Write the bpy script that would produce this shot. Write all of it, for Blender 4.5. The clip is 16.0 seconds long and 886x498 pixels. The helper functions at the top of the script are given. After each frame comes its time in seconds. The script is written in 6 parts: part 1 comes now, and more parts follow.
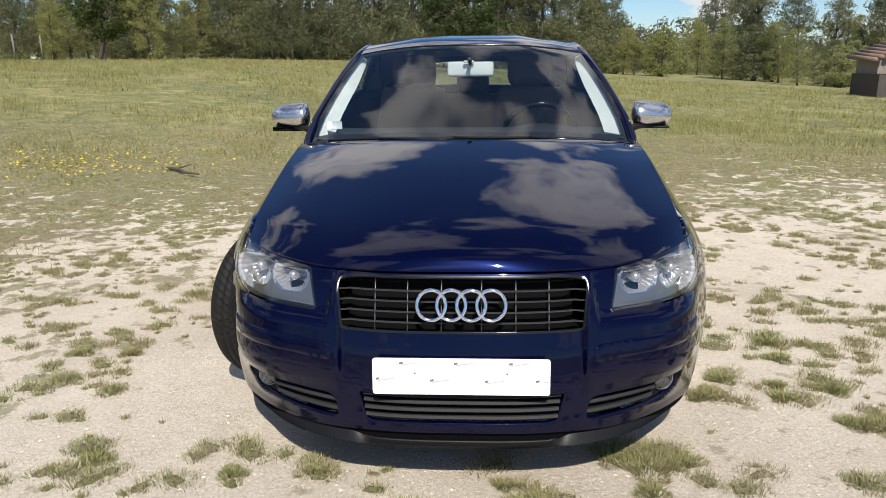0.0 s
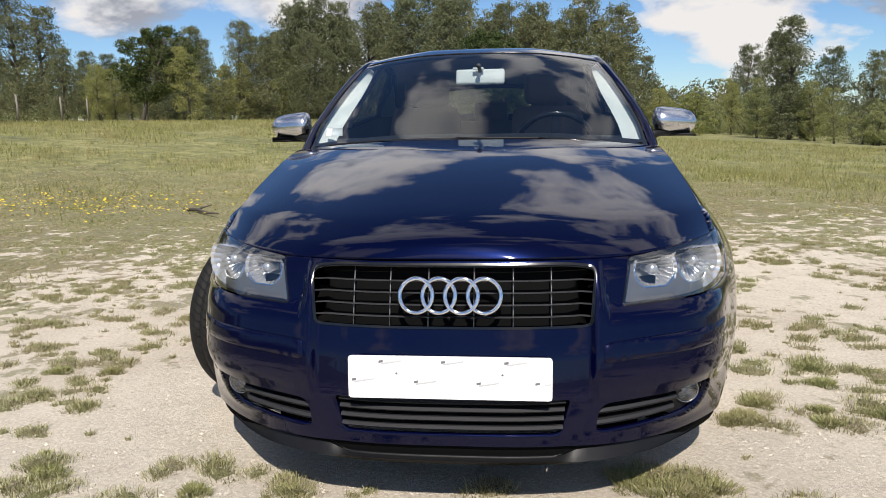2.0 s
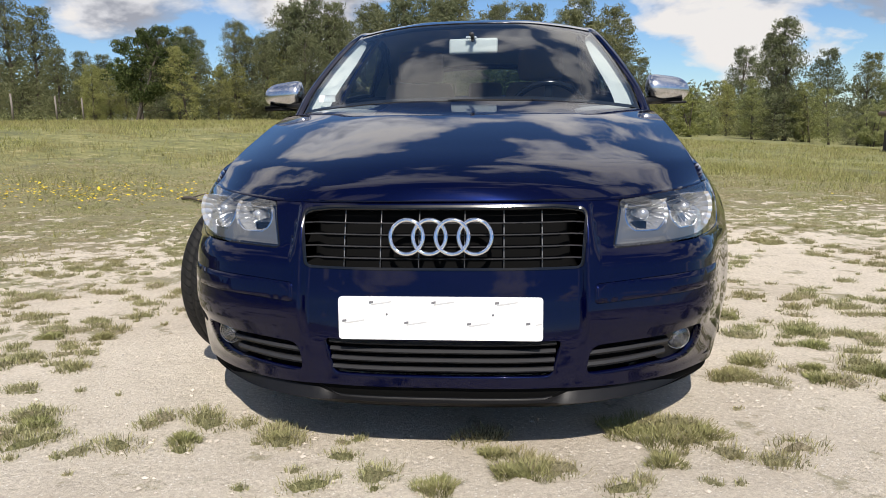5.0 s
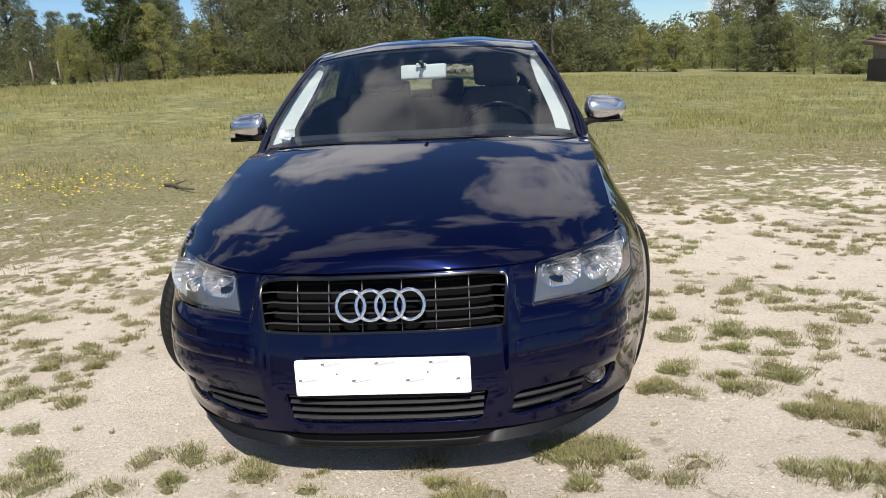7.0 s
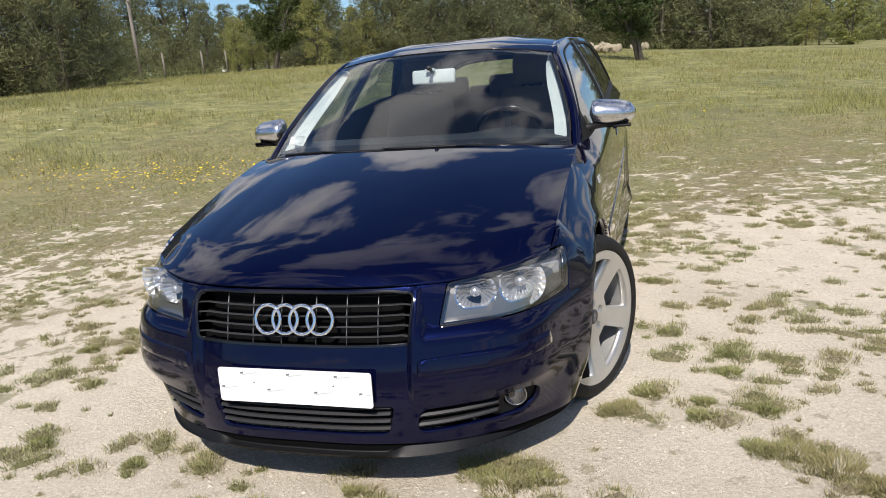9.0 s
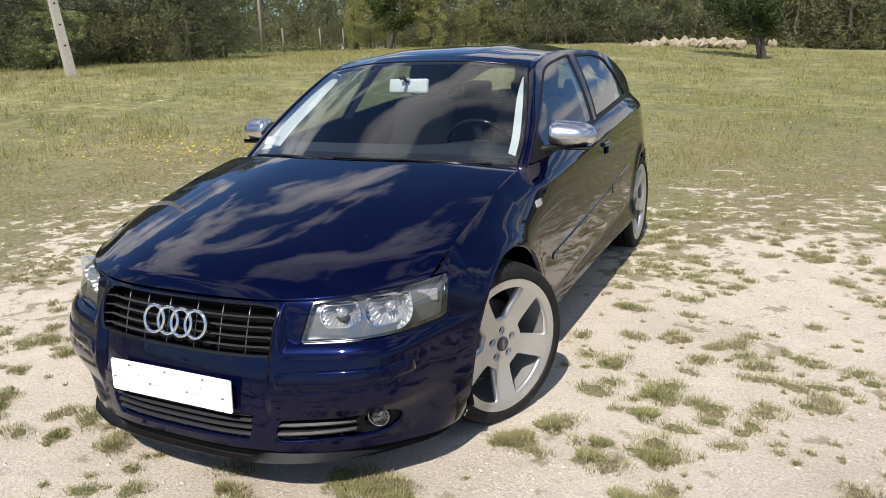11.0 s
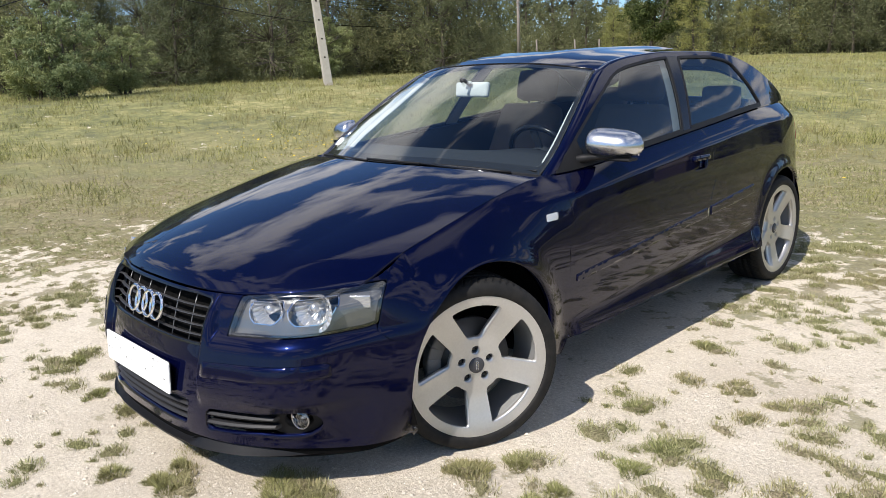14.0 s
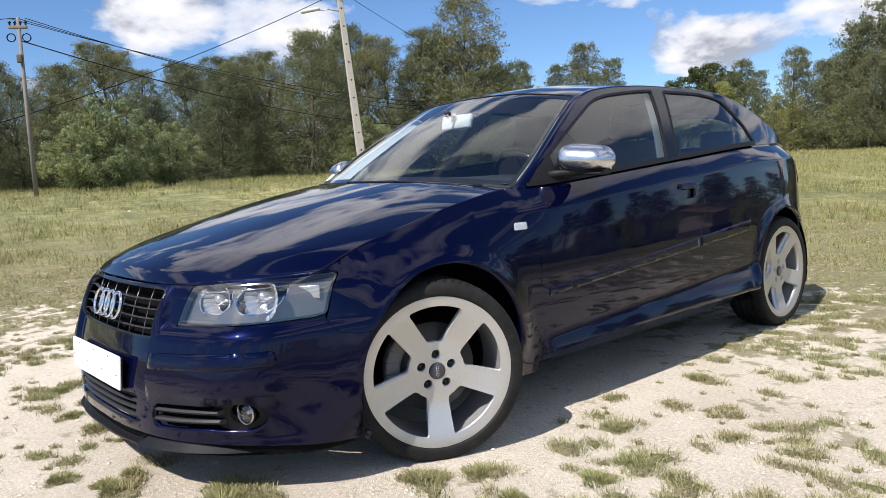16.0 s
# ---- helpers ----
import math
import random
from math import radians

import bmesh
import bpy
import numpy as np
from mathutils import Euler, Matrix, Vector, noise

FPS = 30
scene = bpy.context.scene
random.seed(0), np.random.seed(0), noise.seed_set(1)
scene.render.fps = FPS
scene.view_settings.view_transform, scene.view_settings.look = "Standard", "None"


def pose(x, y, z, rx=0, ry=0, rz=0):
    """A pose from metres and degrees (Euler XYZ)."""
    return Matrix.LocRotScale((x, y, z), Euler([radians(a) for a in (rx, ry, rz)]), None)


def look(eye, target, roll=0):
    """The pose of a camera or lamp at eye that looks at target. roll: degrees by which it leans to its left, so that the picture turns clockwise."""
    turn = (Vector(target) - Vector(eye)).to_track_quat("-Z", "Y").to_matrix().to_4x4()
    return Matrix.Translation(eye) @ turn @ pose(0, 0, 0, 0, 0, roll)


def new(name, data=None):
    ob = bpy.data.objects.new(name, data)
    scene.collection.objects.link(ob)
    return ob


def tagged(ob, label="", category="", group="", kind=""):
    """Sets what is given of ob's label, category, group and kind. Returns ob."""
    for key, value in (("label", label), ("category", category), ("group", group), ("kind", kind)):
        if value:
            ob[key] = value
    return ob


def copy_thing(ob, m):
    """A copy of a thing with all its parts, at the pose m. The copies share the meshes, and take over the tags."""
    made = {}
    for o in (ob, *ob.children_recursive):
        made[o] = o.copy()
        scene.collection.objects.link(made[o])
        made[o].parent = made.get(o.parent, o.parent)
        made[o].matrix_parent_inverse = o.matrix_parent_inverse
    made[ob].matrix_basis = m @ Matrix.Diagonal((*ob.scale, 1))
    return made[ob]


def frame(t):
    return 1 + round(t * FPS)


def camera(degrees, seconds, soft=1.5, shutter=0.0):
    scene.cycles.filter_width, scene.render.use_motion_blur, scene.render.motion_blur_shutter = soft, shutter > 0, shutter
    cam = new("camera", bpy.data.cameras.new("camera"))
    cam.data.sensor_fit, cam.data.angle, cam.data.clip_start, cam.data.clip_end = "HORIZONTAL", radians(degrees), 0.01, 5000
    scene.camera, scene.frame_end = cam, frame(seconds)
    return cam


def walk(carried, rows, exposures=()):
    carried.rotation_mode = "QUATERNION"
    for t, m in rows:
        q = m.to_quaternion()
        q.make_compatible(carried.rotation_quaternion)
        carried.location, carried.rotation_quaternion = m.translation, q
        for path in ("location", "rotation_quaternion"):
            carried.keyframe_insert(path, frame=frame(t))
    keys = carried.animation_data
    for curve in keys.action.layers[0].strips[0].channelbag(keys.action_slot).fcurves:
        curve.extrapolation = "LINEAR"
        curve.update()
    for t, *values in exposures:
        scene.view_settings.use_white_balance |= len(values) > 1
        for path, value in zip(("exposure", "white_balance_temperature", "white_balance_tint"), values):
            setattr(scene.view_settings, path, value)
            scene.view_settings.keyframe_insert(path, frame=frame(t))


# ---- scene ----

cam = camera(62.2, 16.0, soft=0.8)
PATH = [
    (0, (0.054, -2.84, 1.305), (-0.046, -0.911, 0.787), -0.6),
    (0.5, (0.097, -2.75, 1.281), (-0.042, -0.83, 0.739), -1.2),
    (1, (0.128, -2.643, 1.24), (-0.056, -0.717, 0.734), -2.0),
    (1.5, (0.15, -2.627, 1.137), (-0.005, -0.69, 0.665), -2.1),
    (2, (0.162, -2.633, 1.041), (-0.029, -0.674, 0.686), -0.9),
    (2.5, (0.164, -2.643, 0.964), (-0.02, -0.673, 0.67), -0.4),
    (3, (0.172, -2.66, 0.912), (-0.019, -0.688, 0.638), -0.4),
    (3.5, (0.168, -2.645, 0.871), (-0.017, -0.677, 0.562), -0.7),
    (3.7, (0.17, -2.661, 0.861), (-0.013, -0.696, 0.536), -0.5),
    (5.8, (0.183, -2.655, 0.962), (0.012, -0.697, 0.592), -1.8),
    (6, (0.196, -2.665, 1.033), (0.018, -0.713, 0.636), -3.2),
    (6.5, (0.263, -2.777, 1.231), (0.071, -0.845, 0.753), -2.7),
    (7, (0.367, -2.836, 1.277), (0.204, -0.906, 0.777), -3.4),
    (7.5, (0.492, -2.755, 1.293), (0.219, -0.841, 0.782), -4.6),
    (8, (0.612, -2.707, 1.312), (0.307, -0.803, 0.781), -6.2),
    (8.5, (0.837, -2.719, 1.322), (0.353, -0.849, 0.803), -5.3),
    (9, (1.083, -2.713, 1.349), (0.519, -0.866, 0.827), -5.0),
    (9.2, (1.149, -2.68, 1.343), (0.597, -0.828, 0.829), -5.4),
    (11.3, (1.859, -2.399, 1.441), (0.976, -0.686, 0.904), -2.3),
    (11.5, (1.905, -2.348, 1.399), (0.991, -0.639, 0.904), -2.2),
    (12, (2.008, -2.201, 1.392), (0.991, -0.556, 0.882), -2.9),
    (12.5, (2.096, -2.123, 1.389), (0.991, -0.523, 0.919), -3.8),
    (13, (2.323, -2.01, 1.387), (1.053, -0.542, 0.902), -1.9),
    (13.5, (2.465, -1.891, 1.381), (1.157, -0.457, 0.897), -3.1),
    (14, (2.51, -1.774, 1.348), (1.12, -0.421, 0.861), -2.7),
    (14.5, (2.545, -1.684, 1.341), (1.112, -0.371, 0.868), -3.5),
    (15, (2.638, -1.628, 1.2), (1.149, -0.346, 0.827), -3.2),
    (15.5, (2.698, -1.607, 1.068), (1.198, -0.315, 0.784), -3.5),
    (16, (2.716, -1.601, 0.991), (1.222, -0.289, 0.777), -3.0),
]
walk(cam, [(t, look(eye, target, roll)) for t, eye, target, roll in PATH],
     [(0, 0.14, 6600, 12), (9, 0.13, 6600, 12), (11.5, 0.24, 6550, 12), (14, 0.36, 6450, 12), (16, 0.42, 6400, 13)])


# ---- light ----
SUN = Vector((0.115, -0.80, 0.95)).normalized()
sun = new("sun", bpy.data.lights.new("sun", "SUN"))
sun.data.energy, sun.data.angle, sun.data.color = 5.0, radians(0.53), (1.0, 0.95, 0.87)
sun.matrix_world = look((0, 0, 30), Vector((0, 0, 30)) - SUN)

world = bpy.data.worlds.new("sky")
scene.world = world
world.use_nodes = True


class Tree:
    """Short hand for node trees."""

    def __init__(self, owner):
        self.t = owner.node_tree
        self.t.nodes.clear()

    def node(self, kind, **given):
        n = self.t.nodes.new("ShaderNode" + kind)
        for key, value in given.items():
            if key in ("inp",):
                for slot, v in value.items():
                    if isinstance(v, tuple) and len(v) == 2 and hasattr(v[0], "outputs"):
                        self.t.links.new(v[0].outputs[v[1]], n.inputs[slot])
                    else:
                        n.inputs[slot].default_value = v
            else:
                setattr(n, key, value)
        return n

    def ramp(self, src, stops, interpolation="LINEAR"):
        n = self.node("ValToRGB", inp={0: src})
        r = n.color_ramp
        r.interpolation = interpolation
        while len(r.elements) < len(stops):
            r.elements.new(0.5)
        for e, (at, c) in zip(r.elements, stops):
            e.position = at
            e.color = (c, c, c, 1) if isinstance(c, (int, float)) else (*c, 1)
        return (n, 0)

    def noise(self, where, scale, detail=4.0, rough=0.55, distortion=0.0):
        return (self.node("TexNoise", inp={"Vector": where, "Scale": scale, "Detail": detail, "Roughness": rough, "Distortion": distortion}), 0)

    def math(self, op, a, b=0.0, clamp=False):
        return (self.node("Math", operation=op, use_clamp=clamp, inp={0: a, 1: b}), 0)

    def mix(self, fac, a, b, blend="MIX"):
        n = self.node("Mix", data_type="RGBA", blend_type=blend, inp={0: fac, 6: (*a, 1) if isinstance(a, tuple) and len(a) == 3 else a,
                                                                     7: (*b, 1) if isinstance(b, tuple) and len(b) == 3 else b})
        return (n, 2)


w = Tree(world)
sky = w.node("TexSky", sky_type="NISHITA", sun_disc=False, sun_elevation=math.asin(SUN.z),
             sun_rotation=math.atan2(SUN.x, SUN.y), altitude=400.0, air_density=1.0, dust_density=0.05, ozone_density=3.0)
co = w.node("TexCoord")
sep = w.node("SeparateXYZ", inp={0: (co, "Generated")})


def puff(dz):
    """Cloud density in the direction looked at, or a little above it."""
    z = w.math("ADD", w.math("MAXIMUM", (sep, 2), 0.0), 0.42 + dz)
    v = w.node("CombineXYZ", inp={0: w.math("DIVIDE", (sep, 0), z), 1: w.math("DIVIDE", (sep, 1), z), 2: w.math("MULTIPLY", (sep, 2), 1.6)})
    v = w.node("VectorMath", operation="ADD", inp={0: (v, 0), 1: (2.35, 7.1, 3.3)})
    return w.noise((v, 0), 2.9, 9.0, 0.52, 0.2)


# the heaps of cloud low over the wood: bearing, height, breadth in degrees
HEAPS = [(-18, 11.0, 15), (-26, 8.0, 9), (6, 12.0, 10), (17, 8.0, 11), (27, 7.5, 11), (-69.5, 11.5, 5.5), (-77, 7.0, 2.2), (-40, 14.5, 6), (-52, 17, 6)]
heap_ = None
for az, el, broad in HEAPS:
    at_ = (math.sin(radians(az)) * math.cos(radians(el)), math.cos(radians(az)) * math.cos(radians(el)), math.sin(radians(el)))
    gap_ = w.node("VectorMath", operation="SUBTRACT", inp={0: (co, "Generated"), 1: at_})
    gap_ = w.node("VectorMath", operation="MULTIPLY", inp={0: (gap_, 0), 1: (1.0, 1.0, 2.0)})
    gap_ = w.node("VectorMath", operation="LENGTH", inp={0: (gap_, 0)})
    one = w.ramp(w.math("DIVIDE", (gap_, "Value"), radians(broad)), [(0.25, 1.0), (1.0, 0.0)])
    heap_ = one if heap_ is None else w.math("MAXIMUM", heap_, one)
low_ = w.ramp((sep, 2), [(0.20, 1.0), (0.34, 0.0)])
lean_up = w.math("MULTIPLY", w.math("SUBTRACT", w.math("MULTIPLY", heap_, 0.26), 0.08), low_)
here, above = (w.math("ADD", puff(d), lean_up) for d in (0.0, 0.035))
cover = w.ramp(here, [(0.51, 0.0), (0.55, 0.6), (0.62, 1.0)])
lit = w.math("MULTIPLY_ADD", w.math("SUBTRACT", here, above), 5.5)
lit[0].inputs[2].default_value = 0.62
body_shade = w.ramp(lit, [(0.15, (0.42, 0.45, 0.52)), (0.55, (0.86, 0.88, 0.92)), (0.85, (1.0, 0.99, 0.97))])
cloud = w.node("Background", inp={0: body_shade, 1: w.math("SUBTRACT", 0.98, w.math("MULTIPLY", low_, 0.20))})
blue = w.node("Background", inp={0: w.mix(1.0, (sky, 0), (0.74, 0.93, 1.14), "MULTIPLY"), 1: 0.088})
both = w.node("MixShader", inp={0: cover, 1: (blue, 0), 2: (cloud, 0)})
w.node("OutputWorld", inp={0: (both, 0)})


# ---- materials ----
def material(name, build):
    m = bpy.data.materials.new(name)
    m.use_nodes = True
    t = Tree(m)
    t.node("OutputMaterial", inp={0: (build(t), 0)})
    return m


def plain(name, colour, rough=0.5, metal=0.0, coat=0.0, grain=0.06, scale=40.0, bump=0.0, spec=0.5):
    def build(t):
        where = (t.node("TexCoord"), "Object")
        n = t.noise(where, scale, 5.0, 0.6)
        dark = tuple(c * (1 - 2 * grain) for c in colour)
        light = tuple(min(1, c * (1 + 2 * grain)) for c in colour)
        p = t.node("BsdfPrincipled", inp={"Base Color": t.mix(n, dark, light), "Metallic": metal, "Coat Weight": coat, "Coat Roughness": 0.02,
                                          "Specular IOR Level": spec,
                                          "Roughness": t.ramp(n, [(0.25, max(0.0, rough * (1 - grain))), (0.75, min(1, rough * (1 + 2 * grain)))])})
        if bump:
            b = t.node("Bump", inp={"Strength": bump, "Distance": 0.002, "Height": t.noise(where, scale * 8, 3.0, 0.6)})
            t.t.links.new(b.outputs[0], p.inputs["Normal"])
        return p
    return material(name, build)


def paint_nodes(t):
    where = (t.node("TexCoord"), "Object")
    flake = t.noise(where, 900.0, 2.0, 0.7)
    dust = t.ramp(t.noise(where, 3.0, 6.0, 0.65), [(0.45, 0.0), (0.85, 0.02)])
    base = t.mix(flake, (0.0003, 0.0006, 0.0074), (0.0007, 0.0014, 0.0180))
    solid = t.node("BsdfDiffuse", inp={0: t.mix(dust, base, (0.10, 0.09, 0.075))})
    spark = t.node("BsdfGlossy", inp={0: t.mix(flake, (0.0003, 0.0006, 0.0034), (0.0008, 0.0018, 0.010)), "Roughness": 0.28})
    deep = t.node("AddShader", inp={0: (solid, 0), 1: (spark, 0)})
    coat = t.node("BsdfGlossy", inp={0: (1, 1, 1, 1), "Roughness": 0.03})
    face = (t.node("LayerWeight", inp={0: 0.5}), 1)
    k = t.math("MULTIPLY_ADD", t.math("POWER", face, 4.0), 0.95)
    k[0].inputs[2].default_value = 0.022
    return t.node("MixShader", inp={0: k, 1: (deep, 0), 2: (coat, 0)})


PAINT = material("blue_paint", paint_nodes)
BLACK = plain("black_plastic", (0.010, 0.010, 0.011), 0.5, spec=0.22, bump=0.15, scale=60)
SATIN = plain("satin_black", (0.006, 0.006, 0.007), 0.16)
REFLECT = plain("lamp_reflector", (0.66, 0.66, 0.655), 0.20, 0.70, grain=0.05, scale=90)
CHROME = plain("chrome", (0.80, 0.80, 0.82), 0.07, 1.0, grain=0.02)
BRUSHED = plain("satin_aluminium", (0.62, 0.63, 0.66), 0.26, 1.0, grain=0.03)
ALLOY = plain("silver_alloy", (0.60, 0.59, 0.575), 0.33, 0.7, grain=0.05, scale=120)
WHITE = plain("white_card", (0.80, 0.80, 0.79), 0.45, grain=0.02, scale=15)
# near-black for hollows, their shade put into the colour; liners and underbody share it
VOID = plain("shade_and_liner_black", (0.005, 0.005, 0.005), 0.9, spec=0.05)
CLOTH = plain("tan_cloth", (0.19, 0.138, 0.102), 0.9, grain=0.2, scale=200, bump=0.3)
TRIM = plain("pale_trim", (0.76, 0.76, 0.74), 0.8)
LINING = plain("grey_lining", (0.32, 0.32, 0.31), 0.9)
DASH = plain("dash_plastic", (0.030, 0.032, 0.036), 0.6, bump=0.3, scale=80)


def glass_nodes(tint, gloss):
    def build(t):
        clear = t.node("BsdfTransparent", inp={0: (*tint, 1)})
        shine = t.node("BsdfGlossy", inp={0: (1, 1, 1, 1), "Roughness": 0.0})
        face = (t.node("LayerWeight", inp={0: 0.5}), 1)
        k = t.math("MULTIPLY_ADD", t.math("POWER", face, 4.0), 1.0 - gloss)
        k[0].inputs[2].default_value = gloss
        return t.node("MixShader", inp={0: k, 1: (clear, 0), 2: (shine, 0)})
    return build


GLASS = material("car_glass", glass_nodes((0.78, 0.84, 0.84), 0.07))
SIDE_GLASS = material("side_glass", glass_nodes((0.60, 0.67, 0.68), 0.07))
LENS = material("lamp_lens", glass_nodes((0.88, 0.89, 0.90), 0.095))


# ---- shaping tools ----
def curve(*points):
    """A smooth function through (x, y) points."""
    xs, ys = np.array(points, float).T
    d = np.diff(ys) / np.diff(xs)
    m = np.r_[d[0], [0.0 if a * b <= 0 else 2 * a * b / (a + b) for a, b in zip(d[:-1], d[1:])], d[-1]]

    def f(x):
        x = np.clip(np.asarray(x, float), xs[0], xs[-1])
        k = np.clip(np.searchsorted(xs, x) - 1, 0, len(xs) - 2)
        h = xs[k + 1] - xs[k]
        s = (x - xs[k]) / h
        return ((1 + 2 * s) * (1 - s) ** 2 * ys[k] + s * (1 - s) ** 2 * h * m[k] + s * s * (3 - 2 * s) * ys[k + 1] + s * s * (s - 1) * h * m[k + 1])
    return f


def thing(name, label, category, group="", kind="", at=(0, 0, 0)):
    ob = new(name)
    ob.location = at
    ob.empty_display_size = 0.1
    return tagged(ob, label, category, group, kind)


def mesh_ob(name, verts, faces, mat, parent=None, label="", normals=None, smooth=True):
    me = bpy.data.meshes.new(name)
    me.from_pydata([tuple(map(float, v)) for v in verts], [], [tuple(map(int, f)) for f in faces])
    me.materials.append(mat)
    me.shade_smooth() if smooth else me.shade_flat()
    if normals is not None:
        me.normals_split_custom_set_from_vertices([tuple(map(float, n)) for n in normals])
    ob = new(name, me)
    ob.parent = parent
    return tagged(ob, label)


def part(name, bm, mat, parent=None, label="", smooth=True):
    me = bpy.data.meshes.new(name)
    bm.normal_update()
    bm.to_mesh(me)
    bm.free()
    me.materials.append(mat)
    me.shade_smooth() if smooth else me.shade_flat()
    ob = new(name, me)
    ob.parent = parent
    return tagged(ob, label)


def resample(poly, step, closed=True):
    p = np.array(poly, float)
    q = np.vstack([p, p[:1]]) if closed else p
    out = []
    for a, b in zip(q[:-1], q[1:]):
        n = max(1, int(round(np.linalg.norm(b - a) / step)))
        out += [a + (b - a) * i / n for i in range(n)]
    if not closed:
        out.append(q[-1])
    return np.array(out)


def rounded(poly, r, n=5):
    """A polygon with its corners rounded."""
    p, out = np.array(poly, float), []
    for i in range(len(p)):
        a, b, c = p[i - 1], p[i], p[(i + 1) % len(p)]
        la, lc = np.linalg.norm(a - b), np.linalg.norm(c - b)
        k = min(r, la * 0.45, lc * 0.45)
        s, e = b + (a - b) / la * k, b + (c - b) / lc * k
        out += [(1 - t) ** 2 * s + 2 * t * (1 - t) * b + t * t * e for t in np.linspace(0, 1, n)]
    return out


def inside(pts, poly):
    p, q = np.array(poly), np.roll(np.array(poly), -1, 0)
    x, y = pts[:, :1], pts[:, 1:]
    cross = ((p[:, 1] > y) != (q[:, 1] > y)) & (x < (q[:, 0] - p[:, 0]) * (y - p[:, 1]) / (q[:, 1] - p[:, 1] + 1e-15) + p[:, 0])
    return cross.sum(1) % 2 == 1


def near(pts, segs):
    """The distance from each point to the nearest of the segments."""
    best = np.full(len(pts), 9.0)
    for a, b in segs:
        d = b - a
        s = np.clip(((pts - a) @ d) / (d @ d + 1e-15), 0, 1)
        best = np.minimum(best, np.linalg.norm(pts - a - s[:, None] * d, axis=1))
    return best


def trimmed(outline, holes=(), step=0.03, lines=()):
    """Triangles that fill an outline with holes in a flat chart."""
    from_loops, edges, segs = [], [], []
    loops = [resample(outline, step * 0.8)] + [resample(h, step * 0.5) for h in holes]
    for lp in loops:
        o = len(from_loops)
        from_loops += list(lp)
        edges += [(o + i, o + (i + 1) % len(lp)) for i in range(len(lp))]
        segs += list(zip(lp, np.roll(lp, -1, 0)))
    lo, hi = loops[0].min(0), loops[0].max(0)
    gx, gy = np.meshgrid(np.arange(lo[0], hi[0], step), np.arange(lo[1], hi[1], step))
    grid = np.c_[gx.ravel(), gy.ravel()]
    grid = grid[inside(grid, loops[0])]
    for h in loops[1:]:
        grid = grid[~inside(grid, h)]
    grid = grid[near(grid, segs) > step * 0.45]
    for line in lines:
        pts = resample(line, step * 0.7, closed=False)
        pts = pts[inside(pts, loops[0])]
        for h in loops[1:]:
            pts = pts[~inside(pts, h)]
        pts = pts[near(pts, segs) > step * 0.3] if len(pts) else pts
        if len(pts) > 1:
            grid = grid[near(grid, list(zip(pts[:-1], pts[1:]))) > step * 0.40]
            grid = np.vstack([grid, pts])
    from mathutils.geometry import delaunay_2d_cdt
    vs, _, fs, *_ = delaunay_2d_cdt([Vector(p) for p in [*from_loops, *grid]], edges, [], 0, 1e-6)
    vs = np.array([tuple(v) for v in vs])
    fs = [f for f in fs if len(f) == 3]
    mid = np.array([vs[list(f)].mean(0) for f in fs])
    keep = inside(mid, loops[0])
    for h in loops[1:]:
        keep &= ~inside(mid, h)
    return vs, [f for f, k in zip(fs, keep) if k]


def lifted(uv, lift, side=1):
    """Places and normals of chart points."""
    e = 2e-4
    p = lift(uv[:, 0], uv[:, 1])
    du = lift(uv[:, 0] + e, uv[:, 1]) - lift(uv[:, 0] - e, uv[:, 1])
    dv = lift(uv[:, 0], uv[:, 1] + e) - lift(uv[:, 0], uv[:, 1] - e)
    n = np.cross(du, dv)
    n /= np.linalg.norm(n, axis=1)[:, None] + 1e-12
    return p * (side, 1, 1), n * (side, 1, 1)


def panel(name, outline, holes, lift, mat, parent, side=1, label="", step=0.03, flange=0.012, raise_by=0.0, round_edge=0.0, lines=()):
    """A piece of a curved sheet, cut out in its chart, with its edges turned in."""
    uv, fs = trimmed(outline, holes, step, lines)
    p, n = lifted(uv, lift, side)
    p = p + n * raise_by
    if side < 0:
        fs = [f[::-1] for f in fs]
    count = {}
    for f in fs:
        for a, b in zip(f, f[1:] + f[:1]):
            count[(a, b)] = 1
    rim = [(a, b) for a, b in count if (b, a) not in count]
    verts, normals, faces = list(p), list(n), list(fs)
    # faces wind with the normal
    if fs:
        q = np.array(fs)
        if np.sum(np.cross(p[q[:, 1]] - p[q[:, 0]], p[q[:, 2]] - p[q[:, 0]]) * n[q[:, 0]]) < 0:
            faces = [f[::-1] for f in faces]
            rim = [(b, a) for a, b in rim]
    if flange:
        low, out = {}, {}
        for a, b in rim:
            d = np.cross(p[b] - p[a], n[a])
            for k in (a, b):
                out[k] = out.get(k, 0) + d
        for k, d in out.items():
            low[k] = len(verts)
            d = d / (np.linalg.norm(d) + 1e-12)
            verts.append(p[k] - n[k] * flange)
            normals.append(d)
            normals[k] = (n[k] + d * round_edge) / np.linalg.norm(n[k] + d * round_edge)
        for a, b in rim:
            faces.append((b, a, low[a], low[b]))
    return mesh_ob(name, verts, faces, mat, parent, label, normals)


